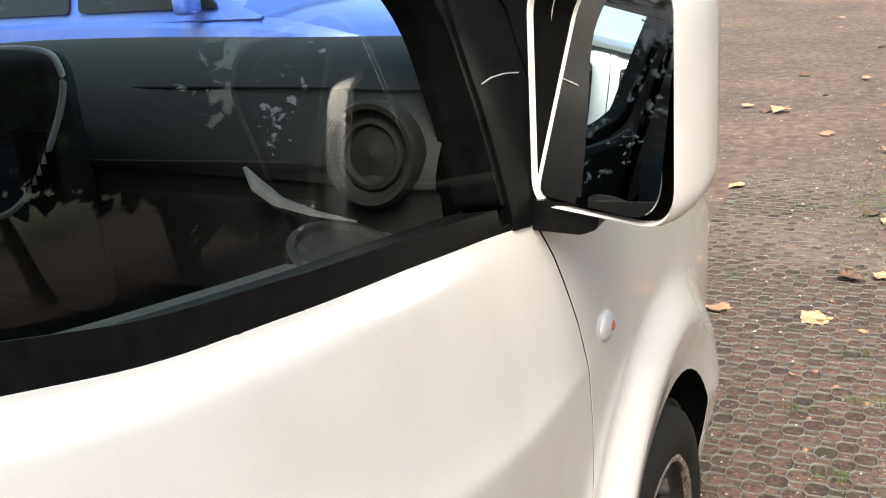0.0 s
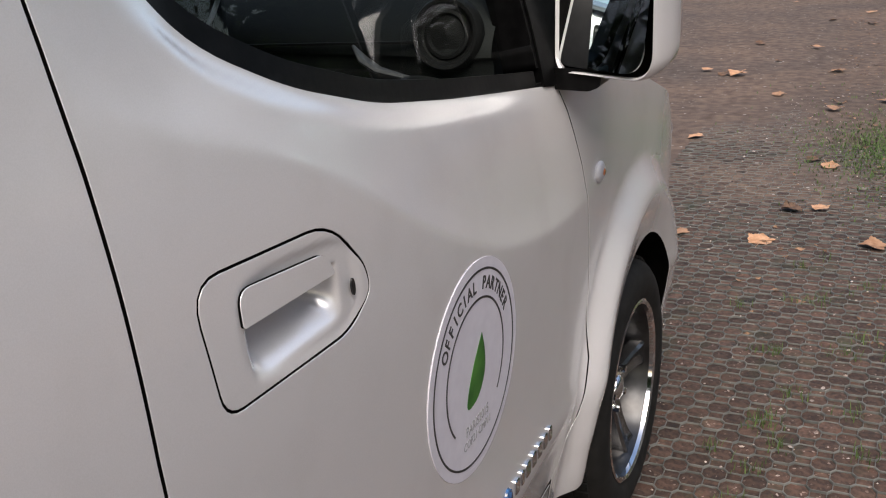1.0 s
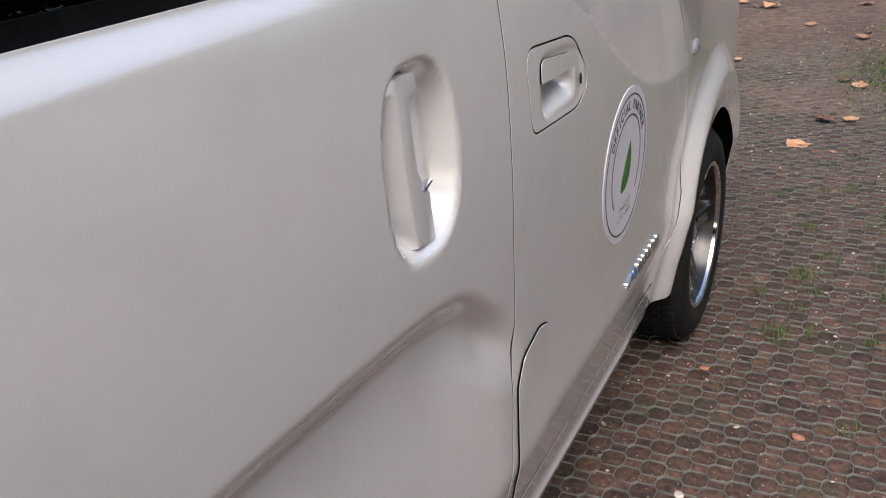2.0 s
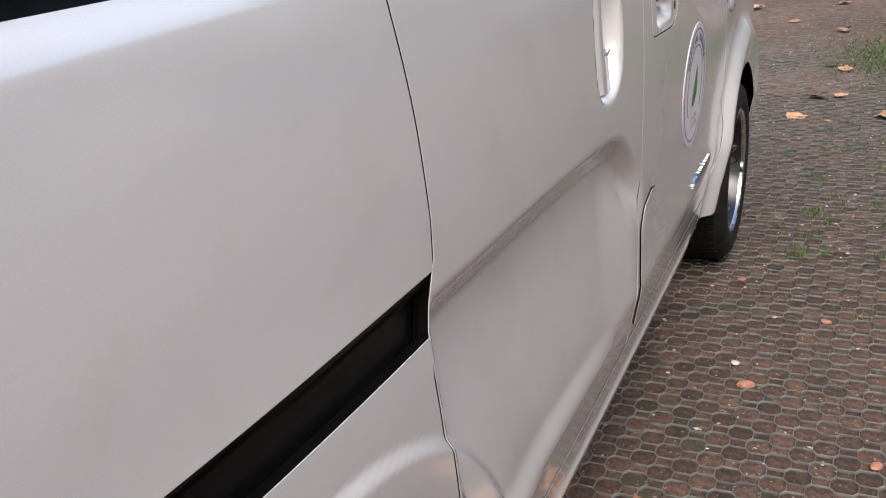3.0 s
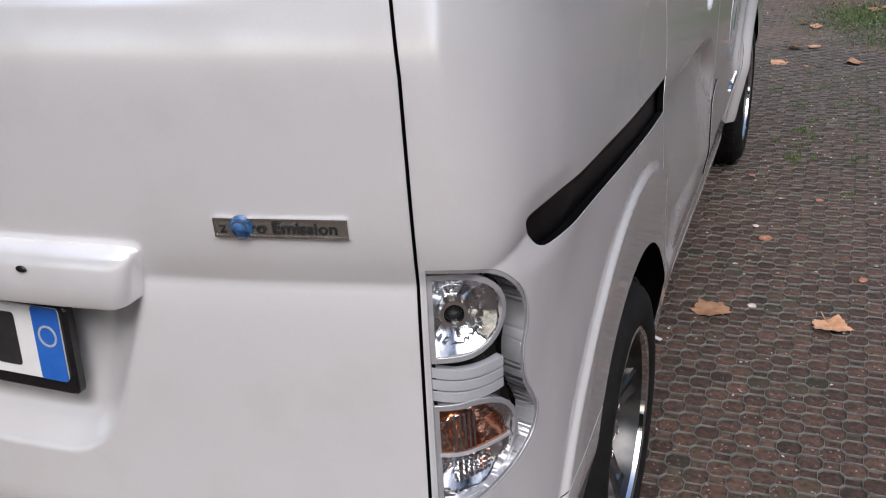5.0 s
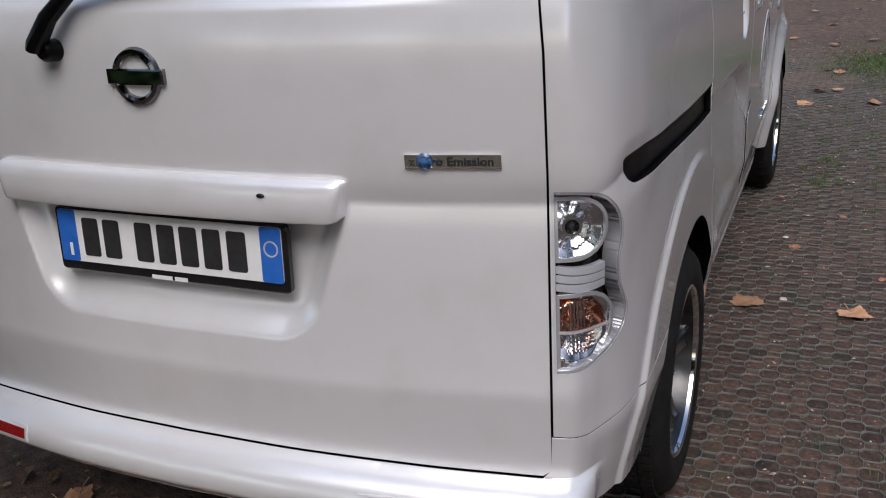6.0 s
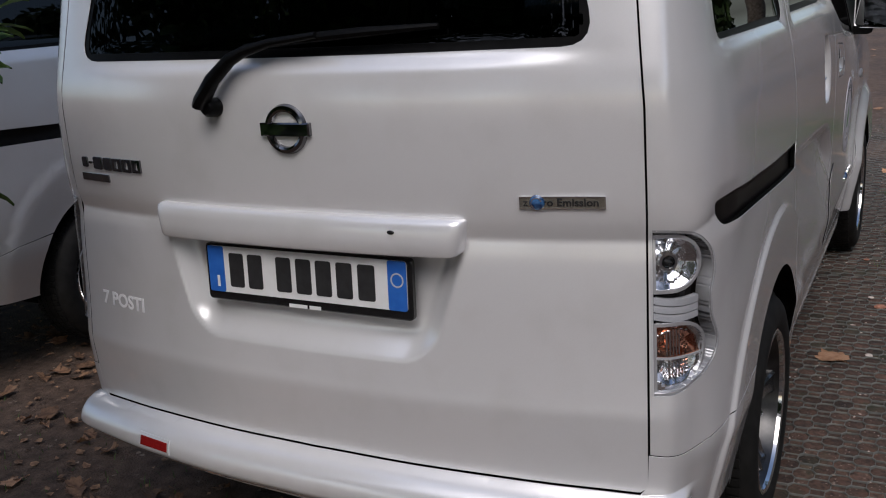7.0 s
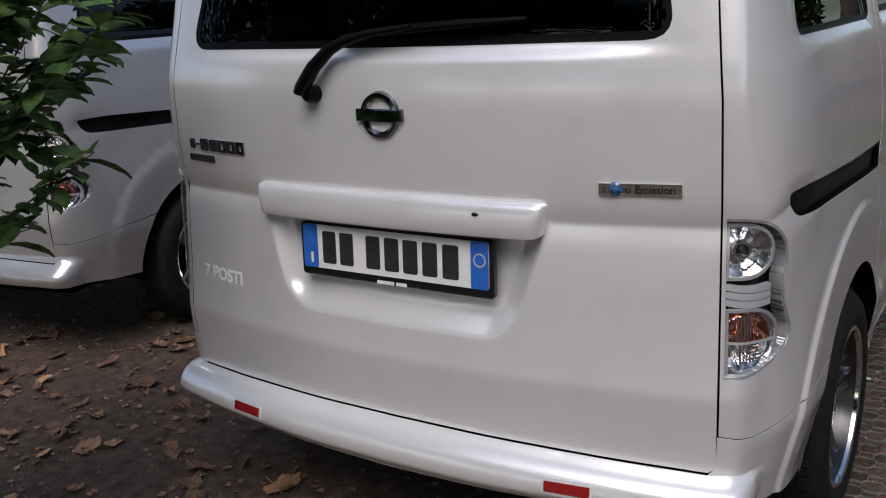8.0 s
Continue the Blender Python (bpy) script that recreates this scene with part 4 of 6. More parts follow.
    leaf = dense([(0.036, 0.046), (0.044, 0.02), (0.046, -0.005), (0.038, -0.026), (0.018, -0.044), (-0.010, -0.048), (-0.018, -0.040), (-0.012, -0.020), (0.004, 0.008), (0.020, 0.028), (0.036, 0.046)], 5)[:-1]
    leaf = [(x - 0.016, y + 0.0) for x, y in leaf]
    part("leaf_print", wrap(slab(leaf, 0.0018), s0, z0), LEAFGREEN, st, smooth=False)
    part("small_lettering", wrap(join_bm([shifted(text_bm("PARIS2015", 0.021, 0.0018, squeeze=0.85), 0.0, -0.079)]), s0, z0), GREYINK, st, smooth=False)
    part("small_lettering", wrap(join_bm([shifted(text_bm("COP21\u00b7CMP11", 0.018, 0.0018, squeeze=0.85), 0.0, -0.099)]), s0, z0), GREYINK, st, smooth=False)
    # chrome maker's script low on the front door, as plain bars
    bd = new("door_badge")
    bd.parent = fd
    bd["label"] = "raised chrome badge"
    bm = bmesh.new()
    x = -0.085
    for w in (0.018, 0.012, 0.021, 0.019, 0.019, 0.019, 0.016):
        lp = rounded([(x - 0.002, -0.012), (x + w - 0.002, -0.012), (x + w + 0.002, 0.012), (x + 0.002, 0.012)], 0.004, 3)
        bm = join_bm([bm, slab(lp, 0.005, 0.0015)])
        x += w + 0.010
    part("badge_script", wrap(bm, s_y(2.850), 0.533), CHROME, bd)
    part("badge_tail", wrap(slab(rounded([(-0.030, -0.012), (0.010, -0.004), (0.012, 0.010), (-0.026, 0.002)], 0.004, 3), 0.005, 0.0015), s_y(2.705), 0.535), CHROME, bd)
    bm = lathe(bmesh.new(), [(0.0003, 0.007), (0.008, 0.0065), (0.013, 0.004), (0.0145, 0.0)], pose(0, 0, 0), 24)
    part("badge_dome", wrap(bm, s_y(2.738), 0.536), BLUEGEM, bd)


def shifted(bm, x, y, turn=0.0):
    bm.transform(pose(x, y, 0, 0, 0, turn))
    return bm


AMBER_SCREEN = []


def glass_amber():
    if not AMBER_SCREEN:
        AMBER_SCREEN.append(glass("amber_screen_glass", (0.80, 0.42, 0.28)))
        PANES.append(AMBER_SCREEN[0])
    return AMBER_SCREEN[0]


def dress_tail(van, tail, bump, paint, detail):
    # grip bar over the number plate
    bm = bmesh.new()
    rows = []
    prof = [(-0.041, -0.030), (-0.0405, 0.030), (-0.0385, 0.038), (-0.033, 0.042), (-0.008, 0.0405), (0.012, 0.0375), (0.026, 0.032), (0.034, 0.022), (0.037, 0.008), (0.038, -0.030)]
    ends = [0.378, 0.384, 0.389, 0.393, 0.396, 0.398, 0.399]
    xs = np.concatenate([[-a for a in ends[::-1]], np.linspace(-0.370, 0.370, 24), ends])
    for x in xs:
        t = 1 - math.sqrt(max(0.0, 1 - max(0.0, (abs(x) - 0.374) / 0.025) ** 2))
        row = []
        for dz, d in prof:
            xe = x * (1 - 0.035 * (0.04 - dz) / 0.09)
            y = float(skin(s_x(xe), 1.05, 0.0)[1])
            row.append(bm.verts.new((xe, y - (0.66 * d * (1 - 0.75 * t) if d > 0 else d), 0.957 + dz * (1 - 0.22 * t))))
        rows.append(row)
    for a, b in zip(rows, rows[1:]):
        for k in range(len(prof) - 1):
            bm.faces.new((a[k], b[k], b[k + 1], a[k + 1]))
    bm.faces.new(rows[0])
    bm.faces.new(rows[-1][::-1])
    bar = part("grip_bar", bm, paint, tail, "body-coloured grip bar over the plate")
    p = skin(s_x(0.250), 1.05, 0.0262)
    bm = bmesh.new()
    bmesh.ops.create_uvsphere(bm, u_segments=16, v_segments=8, radius=1.0, matrix=pose(0.250, float(p[1]), 0.967) @ Matrix.Diagonal((0.0085, 0.003, 0.0045, 1)))
    part("reversing_camera", bm, GLOSSBLACK, bar)
    # number plate in its holder, a little tipped, its characters as bars
    pl = new("number_plate")
    pl.parent = van
    pl["label"] = "white number plate with blue ends in a black holder"
    P = pose(0.006, 0.0195, 0.8430, 90 - 3.5, 0, 0)
    def flat(bm):
        bm.transform(P)
        return bm
    part("plate_holder", flat(shifted_z(slab(rect(0.541, 0.132, 0.012), 0.014, 0.003), -0.006, -0.004)), GLOSSBLACK, pl)
    part("plate", flat(shifted_z(slab(rect(0.520, 0.106, 0.008), 0.0022), 0.0085, 0.004)), PLATEWHITE, pl)
    for x in (-0.2375, 0.2375):
        part("plate_band", flat(shifted_z(shifted(slab(rect(0.0445, 0.106, 0.006), 0.001), x, 0), 0.0108, 0.004)), PLATEBLUE, pl)
    part("band_mark", flat(shifted_z(shifted(slab(rect(0.007, 0.026), 0.0008), -0.233, -0.028), 0.012, 0.004)), PLATEWHITE, pl, smooth=False)
    part("band_mark", flat(shifted_z(shifted(ring_bm(0.0125, 0.0155, 0.0008, n=32), 0.238, 0.012), 0.012, 0.004)), LAMPGREY, pl, smooth=False)
    for x, w in ((-0.180, 0.040), (-0.128, 0.040), (-0.050, 0.040), (0.003, 0.040), (0.055, 0.040), (0.108, 0.040), (0.163, 0.042)):
        part("plate_bar", flat(shifted_z(shifted(slab(rect(w, 0.078, 0.006), 0.001), x, 0), 0.0108, 0.004)), INK, pl, smooth=False)
    part("holder_bars", flat(shifted_z(shifted(bars_bm((0.048, 0.030), 0.006, 0.008, 0.0007), 0.0, -0.0645), 0.0086, 0.0)), PLATEWHITE, pl, smooth=False)
    # round emblem
    em = new("emblem")
    em.parent = tail
    em["label"] = "dark chrome ring emblem with a cross bar"
    bm = bmesh.new()
    lathe(bm, [(0.036, 0.0), (0.037, 0.008), (0.042, 0.011), (0.049, 0.009), (0.0525, 0.0)], pose(0, 0, 0), 48)
    part("emblem_ring", wrap(bm, s_x(0.009), 1.169), dark_chrome(), em)
    part("emblem_bar", wrap(slab(rect(0.124, 0.028, 0.002), 0.012, 0.003), s_x(0.009), 1.169), dark_chrome(), em)
    # model badge as bars, its small plate below
    md = new("model_badge")
    md.parent = tail
    md["label"] = "raised chrome model badge"
    out, x = [], -0.104
    for w in (0.019, 0.011, 0.030, 0.027, 0.026, 0.026, 0.024):
        h = 0.036 if w > 0.02 else (0.030 if w > 0.015 else 0.007)
        if w in (0.026, 0.024) and x > 0.0:
            out.append(shifted(frame_bm(w, h, 0.008, 0.005), x + w / 2, 0))
        else:
            out.append(shifted(slab(rounded(rect(w, h), 0.005, 3), 0.005, 0.0015), x + w / 2, 0))
        x += w + 0.0055
    script = join_bm(out)
    script.transform(Matrix.Diagonal((1.22, 0.86, 1, 1)))
    part("badge_script", wrap(script, s_x(-0.555), 1.071), dark_chrome(), md)
    part("badge_plate", wrap(slab(rect(0.116, 0.019, 0.002), 0.004, 0.001), s_x(-0.632), 1.034), dark_chrome(), md)
    # badge with readable words
    ze = new("word_badge")
    ze.parent = tail
    ze["label"] = "pale chrome badge with dark letters"
    part("badge_base", wrap(slab(rounded([(-0.080, -0.0115), (0.080, -0.0115), (0.080, 0.0115), (-0.082, 0.0115)], 0.002, 2), 0.004, 0.0012), s_x(0.589), 1.0275), LIME, ze)
    part("badge_rim", wrap(frame_bm(0.163, 0.0245, 0.002, 0.0055), s_x(0.589), 1.0275), CHROME, ze)
    part("badge_letters", wrap(join_bm([shifted(text_bm("z", 0.021, 0.0008, squeeze=1.1), -0.070, 0.0), shifted(text_bm("ro Emission", 0.0205, 0.0008, "LEFT", 1.10, bold=0.0005), -0.038, 0.0)]), s_x(0.589), 1.0275, 0.0042), INK, ze, smooth=False)
    bm = lathe(bmesh.new(), [(0.0003, 0.010), (0.008, 0.009), (0.013, 0.006), (0.0155, 0.0)], pose(0, 0, 0), 28)
    part("badge_dome", wrap(bm, s_x(0.542), 1.0275, 0.002), BLUEGEM, ze)
    part("dome_arc", wrap(ring_bm(0.0085, 0.0110, 0.004, 20, 250, 20), s_x(0.542), 1.0275, 0.0062), CHROME, ze)
    # pale vinyl words
    bm = shifted(text_bm("7 POSTI", 0.048, 0.0008, squeeze=1.08, bold=0.0012), 0, 0)
    part("vinyl_words", wrap(bm, s_x(-0.587), 0.720, 0.0004), PALEINK, tail, "pale vinyl lettering", smooth=False)
    # red reflectors let into the bumper
    for x in (-0.452, 0.452):
        part("bumper_reflector", wrap(slab(rect(0.100, 0.024, 0.003), 0.004, 0.001), s_x(x), 0.392, 0.0), REDLENS, bump, "red rectangular reflector")
        part("reflector_frame", wrap(frame_bm(0.112, 0.036, 0.006, 0.0035), s_x(x), 0.392, 0.0), paint, bump)
    # wiper
    wp = new("rear_wiper")
    wp.parent = tail
    wp["label"] = "black rear wiper"
    def on(x, z, d):
        return tuple(skin(s_x(x), z, d))
    bm = lathe(bmesh.new(), [(0.0005, 0.034), (0.014, 0.033), (0.019, 0.026), (0.021, 0.0)], skin_at(s_x(-0.176), 1.214, 0.0), 24)
    part("wiper_spindle", bm, TRIM, wp)
    bm = bmesh.new()
    arm = [on(-0.190, 1.220, 0.030), on(-0.182, 1.234, 0.034), on(-0.148, 1.276, 0.040), on(-0.112, 1.314, 0.042), on(-0.074, 1.330, 0.042), on(-0.01, 1.345, 0.040), on(0.10, 1.356, 0.038)]
    tube(bm, arm, [0.021, 0.022, 0.021, 0.019, 0.016, 0.012, 0.009], 12, 0.75)
    part("wiper_arm", bm, TRIM, wp)
    bm = bmesh.new()
    tube(bm, [on(-0.09, 1.336, 0.022), on(0.05, 1.349, 0.026), on(0.2, 1.357, 0.028), on(0.36, 1.362, 0.022)], [0.008, 0.011, 0.011, 0.006], 8, 0.9)
    part("wiper_blade", bm, TRIM, wp)


def frame_bm(w, h, t, d):
    """A rectangular frame with bars t wide and d high."""
    bm = bmesh.new()
    for sx, sy, x, y in ((w, t, 0, h / 2 - t / 2), (w, t, 0, -h / 2 + t / 2), (t, h - 2 * t, w / 2 - t / 2, 0), (t, h - 2 * t, -w / 2 + t / 2, 0)):
        box(bm, (sx, sy, d), pose(x, y, d / 2))
    return bm


DARK_CHROME = []


def dark_chrome():
    if not DARK_CHROME:
        DARK_CHROME.append(plain("dark_chrome", (0.17, 0.17, 0.18), (0.24, 0.24, 0.25), 0.07, 20, metal=1.0))
    return DARK_CHROME[0]


def shifted_z(bm, z, y=0.0):
    bm.transform(Matrix.Translation((0, y, z)))
    return bm


def sheet(name, rows, material, parent, label="", thick=0.0):
    """A grid of points (rows of equal length) as a smooth sheet."""
    bm = bmesh.new()
    vs = [[bm.verts.new(p) for p in r] for r in rows]
    for a, b in zip(vs, vs[1:]):
        for k in range(len(a) - 1):
            bm.faces.new((a[k], a[k + 1], b[k + 1], b[k]))
    if thick:
        back = [[bm.verts.new((p[0], p[1], p[2] - thick)) for p in r] for r in rows]
        for a, b in zip(back, back[1:]):
            for k in range(len(a) - 1):
                bm.faces.new((a[k + 1], a[k], b[k], b[k + 1]))
        rim = lambda g: [r[0] for r in g] + g[-1][1:] + [r[-1] for r in g[-2::-1]] + g[0][-2:0:-1]
        f, g = rim(vs), rim(back)
        for k in range(len(f)):
            bm.faces.new((f[k - 1], f[k], g[k], g[k - 1]))
    return part(name, bm, material, parent, label)


def dress_front(van, paint):
    xs = np.linspace(-1, 1, 13)
    sheet("roof", [[(0.735 * x, y, 1.865 - 0.085 * abs(x) ** 4 - 0.05 * float(smooth01(0.7, 0.15, y)) - 0.07 * float(smooth01(2.3, 2.8, y))) for x in xs] for y in np.linspace(0.15, 2.84, 12)], paint, van, thick=0.02)
    sheet("windscreen", [[((0.66 + 0.10 * t) * x, 2.80 + 0.74 * t + 0.10 * (1 - x * x) * (0.3 + 0.7 * t), 1.79 - 0.69 * t) for x in xs] for t in np.linspace(0, 1, 9)], CLEARGLASS, van, "clear windscreen")
    sheet("bonnet", [[(0.80 * x * (1 - 0.10 * t), 3.34 + 0.12 * (1 - x * x) * (1 - t) + 0.86 * t + 0.10 * (1 - x * x) * t, 1.095 + 0.03 * (1 - x * x) - 0.16 * t - 0.05 * t ** 3) for x in xs] for t in np.linspace(0, 1, 12)], paint, van, thick=0.012)
    for flip in (lambda l: l, other):
        nose = [(s_y(3.905), 0.40), (s_y(3.92), 0.25), (s_y(4.03), 0.22), (float(ARC[-1]), 0.22), (float(ARC[-1]), 0.90), (s_y(4.025), 0.80), (s_y(4.005), 0.46)]
        panel("front_bumper", flip(nose), paint, van, (), 0.04)
        hl = rounded([(s_y(4.15), 0.62), (s_y(4.2) + 0.10, 0.62), (s_y(4.2) + 0.16, 0.76), (s_y(4.15), 0.78)], 0.03)
        panel("headlight", flip(hl), LAMPGREY, van, (), 0.03, extra=0.002, hem=0.01)


def dress_cabin(van, detail):
    # inner walls, near-black for the shade inside, close the body behind its skin
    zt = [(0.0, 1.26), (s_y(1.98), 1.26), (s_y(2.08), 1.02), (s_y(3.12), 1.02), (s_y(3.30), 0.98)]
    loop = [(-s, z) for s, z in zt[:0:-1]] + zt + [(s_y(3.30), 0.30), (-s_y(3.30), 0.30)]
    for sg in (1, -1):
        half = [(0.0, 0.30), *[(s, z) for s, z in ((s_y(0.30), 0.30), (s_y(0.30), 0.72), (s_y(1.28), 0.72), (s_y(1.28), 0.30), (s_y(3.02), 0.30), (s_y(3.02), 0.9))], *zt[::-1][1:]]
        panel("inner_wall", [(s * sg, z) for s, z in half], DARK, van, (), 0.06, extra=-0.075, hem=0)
    for y, r in ((REAR_AXLE, 0.386), (FRONT_AXLE, 0.372)):
        for sg in (1, -1):
            bm = bmesh.new()
            rows = []
            for a in np.linspace(radians(-4), radians(184), 28):
                yy, zz = y + (r + 0.003) * math.cos(a), HUB_Z + (r + 0.003) * math.sin(a)
                edge = float(skin(s_y(yy), zz)[0]) - 0.010
                rows.append([bm.verts.new((sg * x, yy, zz)) for x in (edge, 0.72, 0.56)])
            for a, b in zip(rows, rows[1:]):
                for k in range(2):
                    bm.faces.new((a[k], a[k + 1], b[k + 1], b[k]))
            bm.faces.new([r_[2] for r_ in rows])
            part("wheel_housing", bm, DARK, van)
    part("underbody", one_box((1.50, 3.7, 0.06), pose(0, 2.1, 0.33)), DARK, van, smooth=False)
    # dashboard, closed at its ends by kick panels
    for sx in (-1, 1):
        part("kick_panel", one_box((0.012, 0.36, 0.70), pose(sx * 0.705, 3.22, 0.85), 0.003), CABINDARK, van)
    prof = dense([(3.50, 1.10), (3.46, 1.22), (3.32, 1.292), (3.19, 1.294), (3.10, 1.268), (3.035, 1.212), (3.012, 1.170), (3.022, 1.150), (3.03, 1.06), (3.10, 0.90), (3.2, 0.6)], 4)
    xs = np.linspace(-0.754, 0.754, 44)
    sheet("dashboard", [[(x, y - 0.025 * math.exp(-((x - 0.0) / 0.16) ** 2) - 0.018 * math.exp(-((abs(x) - 0.680) / 0.08) ** 2) * float(smooth01(1.0, 1.15, z)), z + 0.012 * math.exp(-((x + 0.0) / 0.3) ** 2)) for x in xs] for y, z in prof],
          CABIN, van, "dark grey dashboard")
    bm = bmesh.new()
    tube(bm, [(x, 3.083 - 0.018 * math.exp(-((x - 0.68) / 0.08) ** 2), 1.2625) for x in np.linspace(0.26, 0.75, 14)], 0.0022, 6)
    part("pad_seam", bm, CABINDARK, van)
    part("glovebox_line", one_box((0.44, 0.006, 0.005), pose(0.40, 3.000, 1.184, 0, -1.5, 0), 0.001), CABINDARK, van)
    bm = one_box((0.46, 0.02, 0.13), pose(0.36, 3.018, 1.075), 0.012)
    part("glovebox_lid", bm, CABINDARK, van)
    for sg in (1, -1):
        bm = lathe(bmesh.new(), [(0.060, -0.010), (0.060, 0.010), (0.056, 0.016), (0.050, 0.015), (0.046, 0.006), (0.041, 0.003), (0.039, 0.009), (0.034, 0.010), (0.030, 0.004), (0.012, 0.006), (0.0005, 0.010)],
                   pose(sg * 0.680, 3.006, 1.202, 80, 0, 0), 40)
        part("air_vent", bm, CABINDARK, van, "round air vent")
        bm = bmesh.new()
        tube(bm, [(sg * x, y, z) for x, y, z in ((0.512, 2.985, 1.186), (0.530, 2.983, 1.163), (0.560, 2.98, 1.146), (0.61, 2.978, 1.136), (0.665, 2.978, 1.131))], [0.003, 0.012, 0.011, 0.007, 0.002], 8, 0.6)
        part("dash_trim", bm, PALETRIM, van, "pale dashboard trim")
        # door card, its lit look put into a lighter colour, with a ledge and a round grille
        rows = []
        for y in np.linspace(2.16, 3.16, 26):
            top = float(np.interp(y, _belt[:, 0], _belt[:, 1])) - 0.006
            rows.append([(sg * x, y, z) for x, z in ((0.752, top - 0.060), (0.744, top - 0.028), (0.715, top - 0.012), (0.685, top - 0.002), (0.664, top - 0.006), (0.650, top - 0.024), (0.648, top - 0.07), (0.68, 0.9), (0.69, 0.8), (0.69, 0.5))])
        sheet("door_card", rows, DOORCARD, van, "dark grey door card")
        bm = lathe(bmesh.new(), [(0.062, -0.004), (0.062, 0.006), (0.054, 0.008), (0.050, 0.002), (0.0005, 0.003)], pose(sg * 0.708, 2.885, 1.124, 4, 22 * sg, 0), 36)
        part("ledge_grille", bm, CABINDARK, van, "round grille")
    # centre stack with screen and a pale trim loop
    part("centre_stack", one_box((0.27, 0.06, 0.36), pose(0.115, 2.985, 1.150), 0.03, 3), CABINDARK, van)
    part("dash_screen", one_box((0.17, 0.008, 0.10), pose(0.085, 2.952, 1.165), 0.003), SCREEN, van, "dark dashboard screen")
    bm = bmesh.new()
    tube(bm, [(x, 2.948, z) for x, z in dense([(-0.02, 1.326), (0.15, 1.334), (0.255, 1.332), (0.283, 1.312), (0.276, 1.270), (0.225, 1.196), (0.172, 1.142), (0.105, 1.109), (-0.04, 1.09)], 6)], 0.0042, 8)
    part("stack_trim", bm, LAMPGREY, van, "satin trim loop round the centre stack")
    for k in range(5):
        part("vent_slat", one_box((0.008, 0.012, 0.085), pose(0.180 + 0.013 * k, 2.95, 1.19, 0, 0, 20), 0.002), TRIM, van)
    # seats
    for x in (0.40, -0.40):
        seat = new("front_seat")
        seat.parent = van
        bm = one_box((0.50, 0.50, 0.16), pose(x, 2.28, 0.72, 6), 0.06, 4)
        part("cushion", bm, FABRIC, seat)
        bm = one_box((0.48, 0.15, 0.62), pose(x, 2.02, 0.98, -12), 0.06, 4)
        part("backrest", bm, FABRIC, seat)
        bm = one_box((0.26, 0.10, 0.19), pose(x, 1.94, 1.37, -8), 0.045, 4)
        part("headrest", bm, FABRIC, seat)
    bm = lathe(bmesh.new(), [(0.185 + 0.014 * math.cos(a), 0.014 * math.sin(a)) for a in np.linspace(0, 2 * math.pi, 10, endpoint=False)], pose(-0.38, 2.72, 1.10, -62, 0, 0), 40, closed=True)
    part("steering_wheel", bm, CABINDARK, van)
    part("steering_hub", one_box((0.22, 0.10, 0.03), pose(-0.38, 2.735, 1.10, -62), 0.012), CABINDARK, van)
    bench = one_box((1.2, 0.5, 0.5), pose(0, 1.2, 0.75), 0.06, 3)
    part("rear_bench", bench, FABRIC, van)
    part("rear_bench_back", one_box((1.2, 0.14, 0.55), pose(0, 0.95, 1.05, -8), 0.05, 3), FABRIC, van)


# ---------------------------------------------------------------- ground
def leaf_loop(seed, size):
    """The jagged outline of a plane leaf, as (x, y)."""
    rnd = random.Random(seed)
    tips = [(0, 1.0), (34, 0.78), (62, 0.95), (98, 0.74), (138, 0.80), (180, 0.55), (222, 0.78), (262, 0.74), (298, 0.95), (326, 0.78)]
    out = []
    for (a, r), (b, q) in zip(tips, tips[1:] + [(360, 1.0)]):
        r *= rnd.uniform(0.85, 1.1)
        for t, k in ((0.0, 1.0), (0.20, 0.90), (0.30, 0.93), (0.5, 0.82), (0.72, 0.90)):
            ang, rad = radians(a + (b - a) * t + rnd.uniform(-4, 4)), (r + (q - r) * t) * k * size
            out.append((rad * math.sin(ang), rad * math.cos(ang)))
    return out


def leaf_mesh(name, seed, size, curl, material):
    """A dry leaf: jagged outline, sunken midrib, curled edges and a stalk."""
    loop = leaf_loop(seed, size)
    rnd = random.Random(seed + 50)
    bm = bmesh.new()
    ax, ph = rnd.uniform(0, math.pi), rnd.uniform(0, 6)
    def up(x, y):
        u = (x * math.cos(ax) + y * math.sin(ax)) / size
        r = math.hypot(x, y) / size
        return 0.006 + curl * size * (0.55 * u * u + 0.25 * r * r * math.sin(3 * math.atan2(y, x) + ph)) + 0.03 * size * abs(x) / size
    rings = [[bm.verts.new((x * k, y * k, up(x * k, y * k))) for x, y in loop] for k in (1.0, 0.7, 0.35)]
    c = bm.verts.new((0, 0, up(0, 0)))
    n = len(loop)
    for a, b in zip(rings, rings[1:]):
        for k in range(n):
            bm.faces.new((a[k], a[(k + 1) % n], b[(k + 1) % n], b[k]))
    for k in range(n):
        bm.faces.new((rings[-1][k], rings[-1][(k + 1) % n], c))
    bmesh.ops.recalc_face_normals(bm, faces=bm.faces)
    tube(bm, [(0, -0.15 * size, 0.006), (0.05 * size, -0.6 * size, 0.010), (0.02 * size, -1.1 * size, 0.012)], 0.0014, 5)
    me = bpy.data.meshes.new(name)
    bm.to_mesh(me)
    bm.free()
    me.polygons.foreach_set("use_smooth", [True] * len(me.polygons))
    me.materials.append(material)
    return me


